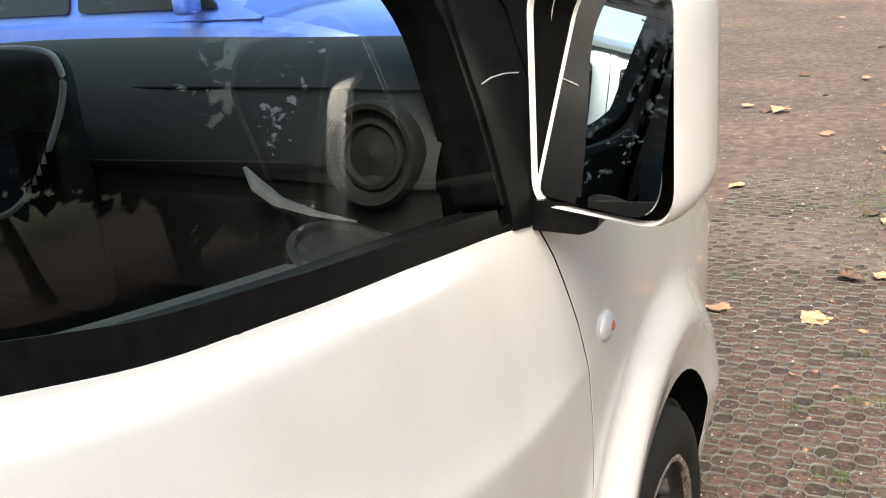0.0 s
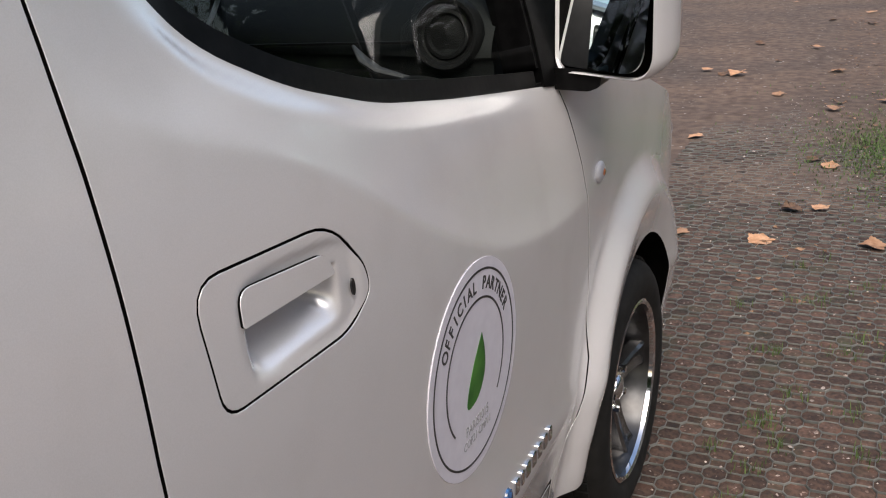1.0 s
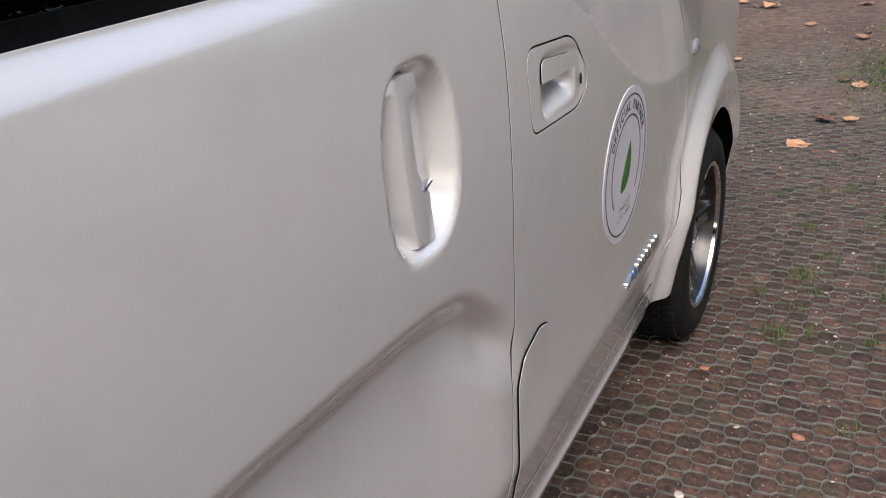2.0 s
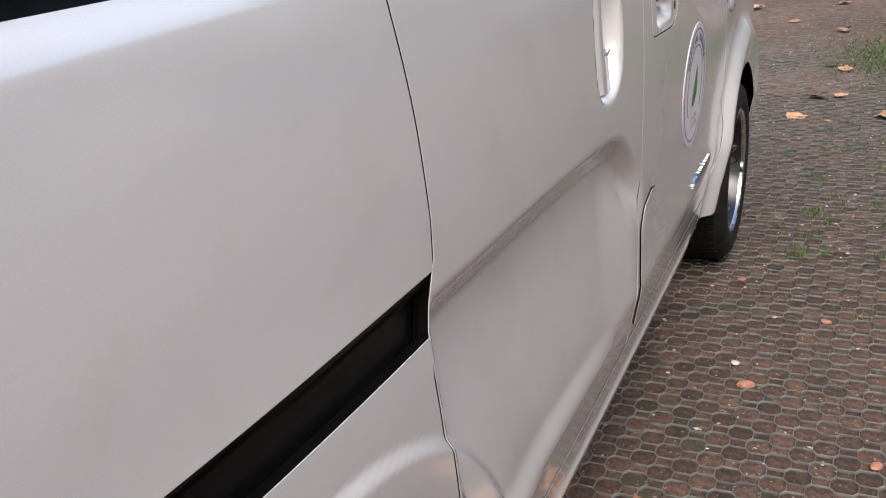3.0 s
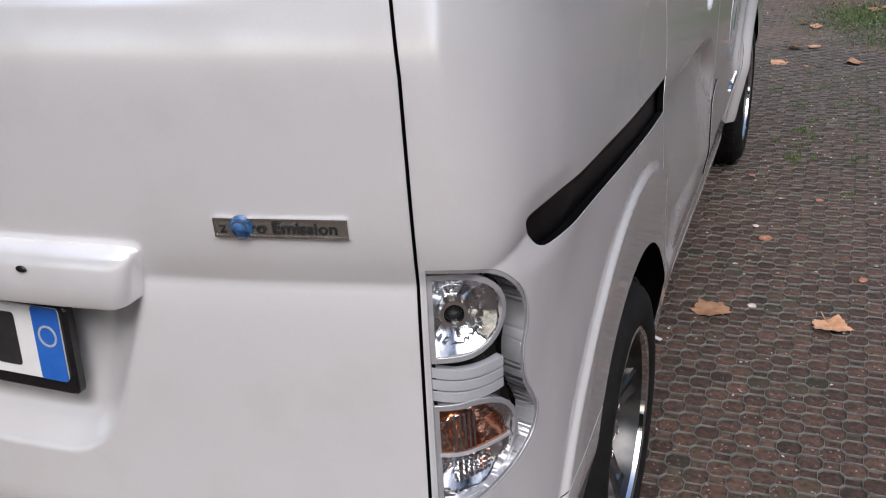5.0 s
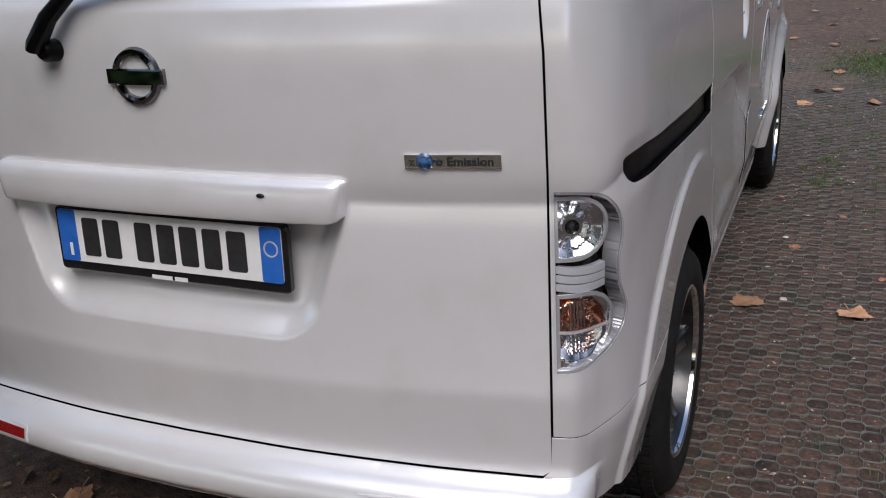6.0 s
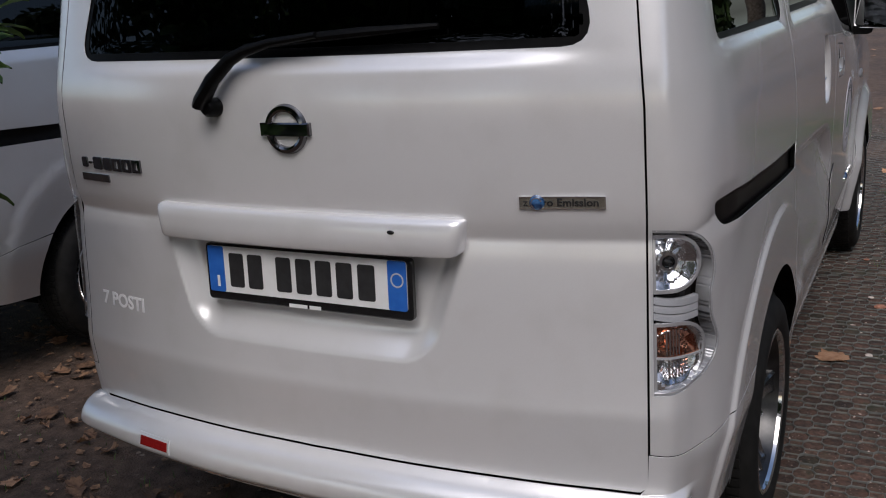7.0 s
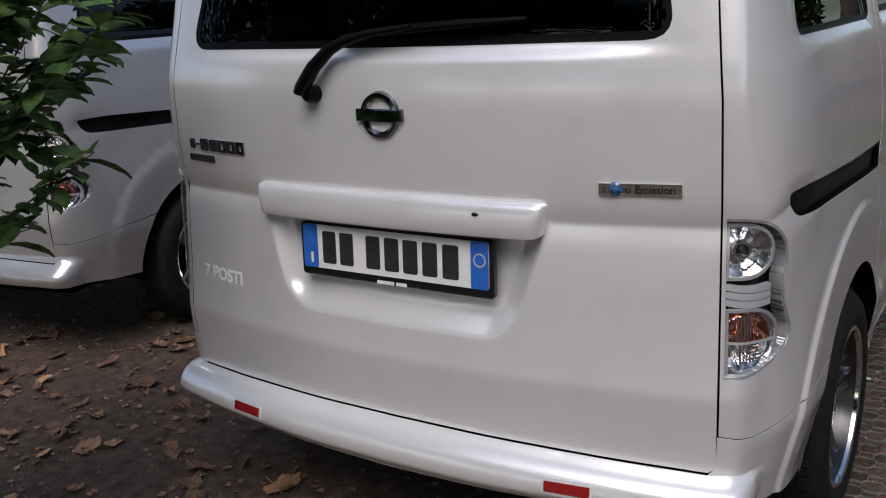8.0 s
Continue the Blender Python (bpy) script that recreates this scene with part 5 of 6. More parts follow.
def leaf_material(name, lo, hi):
    m, nt, b = mat(name)
    col, fac, _ = noise_ramp(nt, 45.0, lo, hi)
    info = nt.nodes.new("ShaderNodeObjectInfo")
    hsv = nt.nodes.new("ShaderNodeHueSaturation")
    mr = node(nt, "ShaderNodeMapRange", To_Min=0.65, To_Max=1.2)
    nt.links.new(info.outputs["Random"], mr.inputs["Value"])
    nt.links.new(mr.outputs[0], hsv.inputs["Value"])
    nt.links.new(col, hsv.inputs["Color"])
    nt.links.new(hsv.outputs[0], b.inputs["Base Color"])
    b.inputs["Roughness"].default_value = 0.7
    add_bump(nt, b, fac, 0.4, 0.003)
    return m


def ground_material(name, lo, hi, stone, scale, cells=False):
    """Trodden earth with grit: broad stains, fine grain, pale specks."""
    m, nt, b = mat(name)
    col, fac, co = noise_ramp(nt, scale, lo, hi, 0.3, 0.7, 10.0)
    broad = noise_ramp(nt, 0.9, (0.72, 0.74, 0.76), (1.25, 1.18, 1.1), 0.3, 0.7, 4.0)[0]
    mul = nt.nodes.new("ShaderNodeMix")
    mul.data_type, mul.blend_type = "RGBA", "MULTIPLY"
    mul.inputs["Factor"].default_value = 1.0
    nt.links.new(col, mul.inputs["A"])
    nt.links.new(broad, mul.inputs["B"])
    vor = node(nt, "ShaderNodeTexVoronoi", Scale=75.0)
    nt.links.new(co, vor.inputs["Vector"])
    speck = nt.nodes.new("ShaderNodeValToRGB")
    speck.color_ramp.elements[0].position, speck.color_ramp.elements[1].position = 0.90, 0.97
    nt.links.new(vor.outputs["Color"], speck.inputs[0])
    mx = nt.nodes.new("ShaderNodeMix")
    mx.data_type = "RGBA"
    nt.links.new(speck.outputs[0], mx.inputs["Factor"])
    nt.links.new(mul.outputs["Result"], mx.inputs["A"])
    mx.inputs["B"].default_value = (*stone, 1)
    nt.links.new(mx.outputs["Result"], b.inputs["Base Color"])
    b.inputs["Roughness"].default_value = 0.92
    fine = node(nt, "ShaderNodeTexNoise", Scale=110.0, Detail=6.0)
    nt.links.new(co, fine.inputs["Vector"])
    add_bump(nt, b, fine.outputs["Fac"], 0.9, 0.012)
    return m


def soil_material(name, islands):
    """Packed soil in the cells: brown grain with moss, reddish and dark patches, and small pale and dark grit."""
    m, nt, b = mat(name)
    col, fac, co = noise_ramp(nt, 70.0, (0.027, 0.0150, 0.0110), (0.124, 0.072, 0.051), 0.28, 0.72, 8.0)
    geo = nt.nodes.new("ShaderNodeNewGeometry")
    info = nt.nodes.new("ShaderNodeObjectInfo")
    rand = geo.outputs["Random Per Island"] if islands else info.outputs["Random"]
    def patches(scale, lo, hi, colour, base):
        nz = node(nt, "ShaderNodeTexNoise", Scale=scale, Detail=4.0)
        nt.links.new(geo.outputs["Position"], nz.inputs["Vector"])
        mr = node(nt, "ShaderNodeMapRange", From_Min=lo, From_Max=hi)
        nt.links.new(nz.outputs["Fac"], mr.inputs["Value"])
        mx = nt.nodes.new("ShaderNodeMix")
        mx.data_type = "RGBA"
        nt.links.new(mr.outputs[0], mx.inputs["Factor"])
        nt.links.new(base, mx.inputs["A"])
        mx.inputs["B"].default_value = (*colour, 1)
        return mx.outputs["Result"]
    col = patches(6.0, 0.56, 0.74, (0.038, 0.043, 0.022), col)
    col = patches(17.0, 0.58, 0.72, (0.110, 0.055, 0.036), col)
    col = patches(11.0, 0.60, 0.74, (0.017, 0.014, 0.013), col)
    vor = node(nt, "ShaderNodeTexVoronoi", Scale=190.0)
    nt.links.new(geo.outputs["Position"], vor.inputs["Vector"])
    speck = nt.nodes.new("ShaderNodeValToRGB")
    speck.color_ramp.elements[0].position, speck.color_ramp.elements[1].position = 0.86, 0.95
    nt.links.new(vor.outputs["Color"], speck.inputs[0])
    mx = nt.nodes.new("ShaderNodeMix")
    mx.data_type = "RGBA"
    nt.links.new(speck.outputs[0], mx.inputs["Factor"])
    nt.links.new(col, mx.inputs["A"])
    mx.inputs["B"].default_value = (0.29, 0.22, 0.18, 1)
    hsv = nt.nodes.new("ShaderNodeHueSaturation")
    mr = node(nt, "ShaderNodeMapRange", To_Min=0.6, To_Max=1.3)
    nt.links.new(rand, mr.inputs["Value"])
    nt.links.new(mr.outputs[0], hsv.inputs["Value"])
    nt.links.new(mx.outputs["Result"], hsv.inputs["Color"])
    nt.links.new(hsv.outputs[0], b.inputs["Base Color"])
    b.inputs["Roughness"].default_value = 0.85
    add_bump(nt, b, fac, 0.8, 0.006)
    return m


EARTH = ground_material("trodden_earth", (0.078, 0.051, 0.039), (0.169, 0.120, 0.093), (0.45, 0.41, 0.38), 14.0)
# Soil and stones both darker than the open earth: shade is in the colour.
LITTER = ground_material("shade_darkened_soil", (0.046, 0.030, 0.022), (0.129, 0.087, 0.063), (0.30, 0.23, 0.18), 20.0)
FILL = soil_material("cell_soil", False)
GRID = plain("grey_paver_plastic", (0.088, 0.091, 0.085), (0.176, 0.178, 0.165), 0.65, 22, bump=0.2)
DRY = leaf_material("dry_leaf", (0.36, 0.18, 0.09), (0.54, 0.31, 0.18))
BROWN = leaf_material("brown_leaf", (0.10, 0.05, 0.028), (0.26, 0.145, 0.08))
PALE = plain("pale_chip", (0.45, 0.38, 0.34), (0.65, 0.58, 0.54), 0.8, 80)
REDSTONE = plain("brick_chip", (0.30, 0.13, 0.085), (0.44, 0.21, 0.14), 0.85, 120)


def build_ground():
    bm = bmesh.new()
    cuts = sorted(set([-400, -150, -60, -25, -12] + [round(v, 2) for v in np.arange(-7, 14.01, 0.5)] + [20, 40, 100, 400]))
    vs = {}
    for x in cuts:
        for y in cuts:
            h = 0.012 * noise.noise(Vector((x * 0.4, y * 0.4, 0))) if abs(x) < 30 and abs(y) < 30 else 0.0
            vs[x, y] = bm.verts.new((x, y, -0.016 + 0.3 * h))
    for a, b in zip(cuts, cuts[1:]):
        for c, d in zip(cuts, cuts[1:]):
            bm.faces.new((vs[a, c], vs[b, c], vs[b, d], vs[a, d]))
    ground = part("ground", bm, EARTH)
    tagged(ground, "brown trodden earth with grit, reaching under the trees", "ground", kind="structure")
    # soil with leaf litter between and behind the vans, darkened in colour for shade
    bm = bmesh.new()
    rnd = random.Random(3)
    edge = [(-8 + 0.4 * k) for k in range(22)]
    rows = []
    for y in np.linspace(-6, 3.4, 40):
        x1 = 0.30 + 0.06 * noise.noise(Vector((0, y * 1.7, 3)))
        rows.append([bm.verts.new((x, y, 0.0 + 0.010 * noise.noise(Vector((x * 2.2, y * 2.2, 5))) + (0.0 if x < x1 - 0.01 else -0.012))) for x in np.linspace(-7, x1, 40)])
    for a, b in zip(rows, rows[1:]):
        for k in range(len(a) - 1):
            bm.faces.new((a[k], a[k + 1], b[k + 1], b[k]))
    tagged(part("soil", bm, LITTER), "soil strewn with leaf litter, darkened in colour for shade", "soil", kind="structure")


def octagon(cx, cy, hx, hy, kx, ky):
    return [(cx + kx, cy - hy), (cx + hx, cy - ky), (cx + hx, cy + ky), (cx + kx, cy + hy), (cx - kx, cy + hy), (cx - hx, cy + ky), (cx - hx, cy - ky), (cx - kx, cy - hy)]


ROW, COLUMN = Vector((0.0995, -0.004)), Vector((0.002, 0.0935))
FIRST = Vector((0.980, 1.393))
HX, HY, KX, KY = 0.0312, 0.0312, 0.01855, 0.01555


def cell_centres(x0, x1, y0, y1):
    for i in range(-8, 22):
        for j in range(-34, 74):
            for o in (0, 0.5):
                p = FIRST + ROW * (i + o) + COLUMN * (j + o)
                if x0 <= p.x <= x1 and y0 <= p.y <= y1:
                    yield p.x, p.y


def build_paving():
    """Honeycomb paver: octagonal cells with small squares between, filled with soil."""
    pav = thing("paver_grid", "grey plastic honeycomb paving filled with brown soil", "paving", kind="structure")
    X0, X1, Y0, Y1 = 0.34, 2.9, -1.6, 8.2
    rnd = random.Random(8)
    V, F = [], []
    pv, pf = [], []
    near = []
    for x, y in cell_centres(X0, X1, Y0, Y1):
        far = y + 2.2 * noise.noise(Vector((x * 0.9, y * 0.7, 7))) + 0.8 * noise.noise(Vector((x * 3.1, y * 3.1, 2))) + 0.5 * max(0, x - 1.5)
        sink = 0.004 * noise.noise(Vector((x * 1.3, y * 1.3, 0))) - 0.0175 * float(smooth01(3.6, 8.0, far))
        if sink < -0.0172:
            continue
        o = octagon(x, y, HX, HY, KX, KY)
        m_ = octagon(x, y, HX - 0.0010, HY - 0.0010, KX - 0.0006, KY - 0.0006)
        i_ = octagon(x, y, HX - 0.0022, HY - 0.0022, KX - 0.0012, KY - 0.0012)
        b = len(V)
        h = 0.002 + sink
        V += [(*p, h - 0.0008) for p in o] + [(*p, h) for p in m_] + [(*p, h - 0.0012) for p in i_] + [(*p, h - 0.012) for p in i_] + [(*p, h - 0.014) for p in o]
        for k in range(8):
            q = (k + 1) % 8
            F += [(b + k, b + q, b + 8 + q, b + 8 + k), (b + 8 + k, b + 8 + q, b + 16 + q, b + 16 + k), (b + 16 + k, b + 16 + q, b + 24 + q, b + 24 + k)]
            if k % 2:
                F.append((b + 32 + k, b + 32 + q, b + q, b + k))
        # the small square beside the octagon
        cx, cy = x + ROW.x / 2, y + ROW.y / 2
        c = len(pv)
        d = h - rnd.uniform(0.004, 0.008)
        pv += [(cx + sx * 0.0195, cy + sy * 0.0168, d + rnd.uniform(-0.001, 0.001)) for sx, sy in ((-1, -1), (1, -1), (1, 1), (-1, 1))] + [(cx + rnd.uniform(-0.006, 0.006), cy + rnd.uniform(-0.005, 0.005), d + rnd.uniform(-0.002, 0.002))]
        pf += [(c + k, c + (k + 1) % 4, c + 4) for k in range(4)]
        if 0.86 < x < 1.42 and 1.25 < y < 3.9 and len(near) < 300:
            near.append((x, y, h))
        else:
            c = len(pv)
            d = h - rnd.uniform(0.0015, 0.006)
            j_ = octagon(x, y, 0.017, 0.017, 0.010, 0.008)
            pv += [(p[0], p[1], d - 0.002 + rnd.uniform(-0.001, 0.001)) for p in i_] + [(p[0], p[1], d + rnd.uniform(-0.0015, 0.0015)) for p in j_] + [(x + rnd.uniform(-0.006, 0.006), y + rnd.uniform(-0.006, 0.006), d + rnd.uniform(-0.001, 0.0025))]
            for k in range(8):
                q = (k + 1) % 8
                pf += [(c + k, c + q, c + 8 + q, c + 8 + k), (c + 8 + k, c + 8 + q, c + 16)]
    me = bpy.data.meshes.new("cell_walls")
    me.from_pydata(V, [], F)
    me.materials.append(GRID)
    ob = new("cell_walls", me)
    ob.parent = pav
    ob["kind"] = "stuff"
    # soil in the small squares and the cells farther off
    me = bpy.data.meshes.new("cell_soil")
    me.from_pydata(pv, [], pf)
    me.polygons.foreach_set("use_smooth", [True] * len(me.polygons))
    me.materials.append(FILL_ISLAND)
    ob = new("cell_soil", me)
    ob.parent = pav
    ob["kind"] = "stuff"
    # the nearest cells' soil, plug by plug
    kinds = []
    for k in range(8):
        r2 = random.Random(70 + k)
        i_ = octagon(0, 0, HX - 0.0022, HY - 0.0022, KX - 0.0012, KY - 0.0012)
        vs = [(a, b, -0.0060 + r2.uniform(-0.001, 0.001)) for a, b in i_] + [(a * 0.72, b * 0.72, -0.0042 + r2.uniform(-0.0015, 0.0015)) for a, b in i_] + [(a * 0.36, b * 0.36, -0.0038 + r2.uniform(-0.002, 0.002)) for a, b in i_] + [(0, 0, -0.0038 + r2.uniform(-0.002, 0.002))]
        fs = [(w + q, w + (q + 1) % 8, w + 8 + (q + 1) % 8, w + 8 + q) for w in (0, 8) for q in range(8)] + [(16 + q, 16 + (q + 1) % 8, 24) for q in range(8)]
        me = bpy.data.meshes.new("soil_plug")
        me.from_pydata(vs, [], fs)
        me.polygons.foreach_set("use_smooth", [True] * len(me.polygons))
        me.materials.append(FILL)
        kinds.append(me)
    for x, y, h in near:
        ob = new("soil_plug", rnd.choice(kinds))
        ob.parent = pav
        ob.matrix_basis = pose(x, y, h, 0, 0, rnd.choice((0, 180)))
    return pav


def island_material(name, lo, hi):
    m, nt, b = mat(name)
    col, fac, _ = noise_ramp(nt, 45.0, lo, hi)
    geo = nt.nodes.new("ShaderNodeNewGeometry")
    hsv = nt.nodes.new("ShaderNodeHueSaturation")
    mr = node(nt, "ShaderNodeMapRange", To_Min=0.65, To_Max=1.25)
    nt.links.new(geo.outputs["Random Per Island"], mr.inputs["Value"])
    nt.links.new(mr.outputs[0], hsv.inputs["Value"])
    nt.links.new(col, hsv.inputs["Color"])
    nt.links.new(hsv.outputs[0], b.inputs["Base Color"])
    b.inputs["Roughness"].default_value = 0.8
    add_bump(nt, b, fac, 0.5, 0.004)
    return m


FILL_ISLAND = soil_material("cell_soil_far", True)
GRASS_BLADES = island_material("grass_blades", (0.05, 0.095, 0.02), (0.11, 0.17, 0.045))


def scatter_stuff():
    """Fallen leaves, chips and grass."""
    rnd = random.Random(21)
    dry = [leaf_mesh("fallen_leaf", k, 0.062, 0.25 + 0.12 * (k % 3), DRY) for k in range(5)]
    brown = [leaf_mesh("fallen_leaf", 20 + k, 0.058, 0.5, BROWN) for k in range(4)]
    spots = [(0.914, 1.966, 0, 40, 1.25), (1.263, 1.961, 1, 200, 1.15), (0.998, 5.937, 9, 30, 1.1), (1.357, 5.528, 2, 80, 1.1), (1.12, 5.98, 3, 10, 0.8), (1.60, 7.5, 4, 60, 1.0),
             (1.35, 8.4, 0, 300, 1.0), (1.05, 8.1, 1, 120, 1.0), (0.28, 9.25, 2, 150, 1.4), (0.02, 9.4, 3, 10, 0.9), (0.75, 10.6, 4, 77, 1.0), (1.7, 6.7, 9, 200, 1.2), (1.85, 7.3, 8, 20, 1.0)]
    for x, y, k, a, sc in spots:
        ob = new("fallen_leaf", brown[k - 6] if k > 5 else dry[k])
        ob.matrix_world = pose(x, y, 0.0, rnd.uniform(-4, 4), rnd.uniform(-4, 4), a) @ Matrix.Scale(sc, 4)
        tagged(ob, "curled brown leaf on the bare ground" if k > 5 else "tan dry plane leaf on the paving", "leaf", "fallen leaves")
    for _ in range(80):
        x, y = rnd.uniform(0.0, 7), rnd.uniform(5.2, 16)
        if math.hypot(x - 0.9, y - 3) < 2.2:
            continue
        ob = new("fallen_leaf", rnd.choice(dry + brown[:2]))
        ob.matrix_world = pose(x, y, -0.008, rnd.uniform(-8, 8), rnd.uniform(-8, 8), rnd.uniform(0, 360)) @ Matrix.Scale(rnd.uniform(0.6, 1.25), 4)
        tagged(ob, "dry plane leaf on the bare ground", "leaf", "fallen leaves")
    for _ in range(230):
        x, y = rnd.uniform(-2.6, -0.35), rnd.uniform(-1.5, 1.6)
        ob = new("fallen_leaf", rnd.choice(brown + brown + dry[:2]))
        ob.matrix_world = pose(x, y, 0.004, rnd.uniform(-14, 14), rnd.uniform(-14, 14), rnd.uniform(0, 360)) @ Matrix.Diagonal((*(rnd.uniform(0.35, 1.15) for _ in range(2)), rnd.uniform(0.7, 1.6), 1))
        tagged(ob, "brown fallen leaf on dark soil", "leaf", "leaf litter")
    # crumbled leaf bits
    V, F = [], []
    for k in range(3800):
        x, y = (rnd.uniform(-3.0, 0.25), rnd.uniform(-2.0, 2.4)) if k < 2200 else (rnd.uniform(0.9, 5.0), rnd.uniform(4.5, 13))
        r, a, z = rnd.uniform(0.006, 0.022), rnd.uniform(0, 6.28), 0.004 if k < 2200 else -0.006
        b = len(V)
        n = rnd.choice((4, 5, 6))
        V.extend((x + r * rnd.uniform(0.5, 1.1) * math.cos(a + 6.283 * j / n), y + r * rnd.uniform(0.4, 1.0) * math.sin(a + 6.283 * j / n), z + rnd.uniform(0, 0.010)) for j in range(n))
        V.append((x, y, z + 0.004))
        F.extend((b + j, b + (j + 1) % n, b + n) for j in range(n))
    me = bpy.data.meshes.new("leaf_bits")
    me.from_pydata(V, [], F)
    me.materials.append(island_material("leaf_crumbs", (0.12, 0.062, 0.034), (0.36, 0.21, 0.12)))
    tagged(new("leaf_bits", me), "crumbled brown bits of fallen leaves", "leaf litter", kind="stuff")
    # pale chips and grit
    V, F = [], []
    for _ in range(1500):
        x, y = rnd.uniform(0.6, 3.2), rnd.uniform(0.3, 8.5)
        r, a = rnd.choice((1, 1, 1, 1.8)) * rnd.uniform(0.0016, 0.0042), rnd.uniform(0, 6.28)
        b, st = len(V), rnd.uniform(1.0, 2.2)
        ring = [(r * st * rnd.uniform(0.7, 1.1) * math.cos(6.283 * k / 5), r * rnd.uniform(0.7, 1.1) * math.sin(6.283 * k / 5)) for k in range(5)]
        V.extend((x + u * math.cos(a) - v * math.sin(a), y + u * math.sin(a) + v * math.cos(a), 0.001) for u, v in ring)
        V.append((x, y, 0.002 + r * rnd.uniform(0.4, 0.9)))
        F.extend((b + k, b + (k + 1) % 5, b + 5) for k in range(5))
    me = bpy.data.meshes.new("grit")
    me.from_pydata(V, [], F)
    me.materials.append(island_material("pale_grit", (0.22, 0.16, 0.13), (0.60, 0.52, 0.47)))
    tagged(new("grit", me), "pale chips of stone and bark lying on the paving", "grit", kind="stuff")
    # a few larger reddish and pale pebbles
    for k, (x, y, r) in enumerate(((1.030, 2.040, 0.012), (1.034, 2.610, 0.019), (1.36, 2.32, 0.014), (0.99, 2.72, 0.012), (1.21, 3.05, 0.013), (0.93, 3.30, 0.012), (1.47, 2.85, 0.016))):
        bm = bmesh.new()
        bmesh.ops.create_icosphere(bm, subdivisions=2, radius=1.0)
        for v in bm.verts:
            v.co *= 1 + 0.28 * noise.noise(v.co * 1.3 + Vector((k * 7.0, 0, 0)))
        bm.transform(pose(x, y, 0.003, 0, 0, 37 * k) @ Matrix.Diagonal((r * 1.25, r, r * 0.42, 1)))
        ob = part("pebble", bm, PALE if k % 3 == 0 else REDSTONE)
        tagged(ob, "small pale stone on the paving" if k % 3 == 0 else "small reddish brick chip on the paving", "pebble", "pebbles")
    part_white = part("paper_scrap", one_box((0.026, 0.012, 0.003), pose(0.78, 1.742, 0.006, 8, 0, -30)), PLATEWHITE, smooth=False)
    tagged(part_white, "small white scrap of paper on the paving", "litter")
    # grass: small tufts in the cells and a thin patch farther on
    V, F = [], []
    def blade(x, y, h, w, a, lean):
        c, s = math.cos(a), math.sin(a)
        b = len(V)
        V.extend([(x - w * s, y + w * c, -0.006), (x + w * s, y - w * c, -0.006), (x + lean * 0.4 * c + w * 0.6 * s, y + lean * 0.4 * s - w * 0.6 * c, h * 0.6), (x + lean * 0.4 * c - w * 0.6 * s, y + lean * 0.4 * s + w * 0.6 * c, h * 0.6), (x + lean * c, y + lean * s, h)])
        F.extend([(b, b + 1, b + 2, b + 3), (b + 3, b + 2, b + 4)])
    tufts = [(1.112, 4.014, 60, 0.03), (1.28, 4.5, 30, 0.03), (1.36, 3.6, 26, 0.025), (1.5, 4.2, 40, 0.03), (1.62, 3.9, 40, 0.035), (1.2, 4.9, 30, 0.03), (1.05, 4.45, 20, 0.02), (1.55, 4.75, 30, 0.03), (0.95, 4.8, 18, 0.02), (1.45, 5.1, 30, 0.04), (1.75, 3.3, 30, 0.03), (1.38, 0.95, 40, 0.05), (1.6, 2.0, 20, 0.04)]
    tufts += [(rnd.uniform(0.98, 2.0), rnd.uniform(2.9, 5.6), rnd.randint(8, 26), rnd.uniform(0.012, 0.03)) for _ in range(46)]
    for cx, cy, n, r in tufts:
        for _ in range(n):
            blade(cx + rnd.gauss(0, r), cy + rnd.gauss(0, r), rnd.uniform(0.012, 0.035), 0.0016, rnd.uniform(0, 6.28), rnd.uniform(0.004, 0.022))
    for cx, cy, rx, ry, n in ((1.45, 7.1, 0.38, 0.6, 3000), (2.3, 7.6, 0.9, 0.9, 5200), (1.75, 6.2, 0.3, 0.25, 900), (3.4, 8.6, 1.2, 1.4, 6000), (2.0, 5.2, 0.25, 0.25, 500)):
        for _ in range(n):
            blade(cx + rnd.gauss(0, rx) * 0.6, cy + rnd.gauss(0, ry) * 0.6, rnd.uniform(0.003, 0.014), 0.0034, rnd.uniform(0, 6.28), rnd.uniform(0.005, 0.03))
    for _ in range(500):
        blade(rnd.gauss(-1.25, 0.35), rnd.gauss(-0.2, 0.5), rnd.uniform(0.01, 0.03), 0.002, rnd.uniform(0, 6.28), rnd.uniform(0.005, 0.03))
    for cx, cy, r, n in ((-0.55, -0.25, 0.06, 90), (-0.42, -0.42, 0.06, 90), (-0.75, -0.02, 0.05, 60), (-0.62, -0.55, 0.07, 70), (-1.0, -0.35, 0.05, 40)):
        for _ in range(n):
            blade(cx + rnd.gauss(0, r), cy + rnd.gauss(0, r), rnd.uniform(0.012, 0.04), 0.002, rnd.uniform(0, 6.28), rnd.uniform(0.005, 0.03))
    # lawn beyond the parked cars
    for _ in range(9000):
        blade(rnd.uniform(-16, -3), rnd.uniform(13.5, 24), rnd.uniform(0.03, 0.09), 0.02, rnd.uniform(0, 6.28), rnd.uniform(0.01, 0.05))
    me = bpy.data.meshes.new("grass")
    me.from_pydata(V, [], F)
    me.materials.append(GRASS_BLADES)
    tagged(new("grass", me), "thin green grass growing through paving and soil", "grass", kind="stuff")


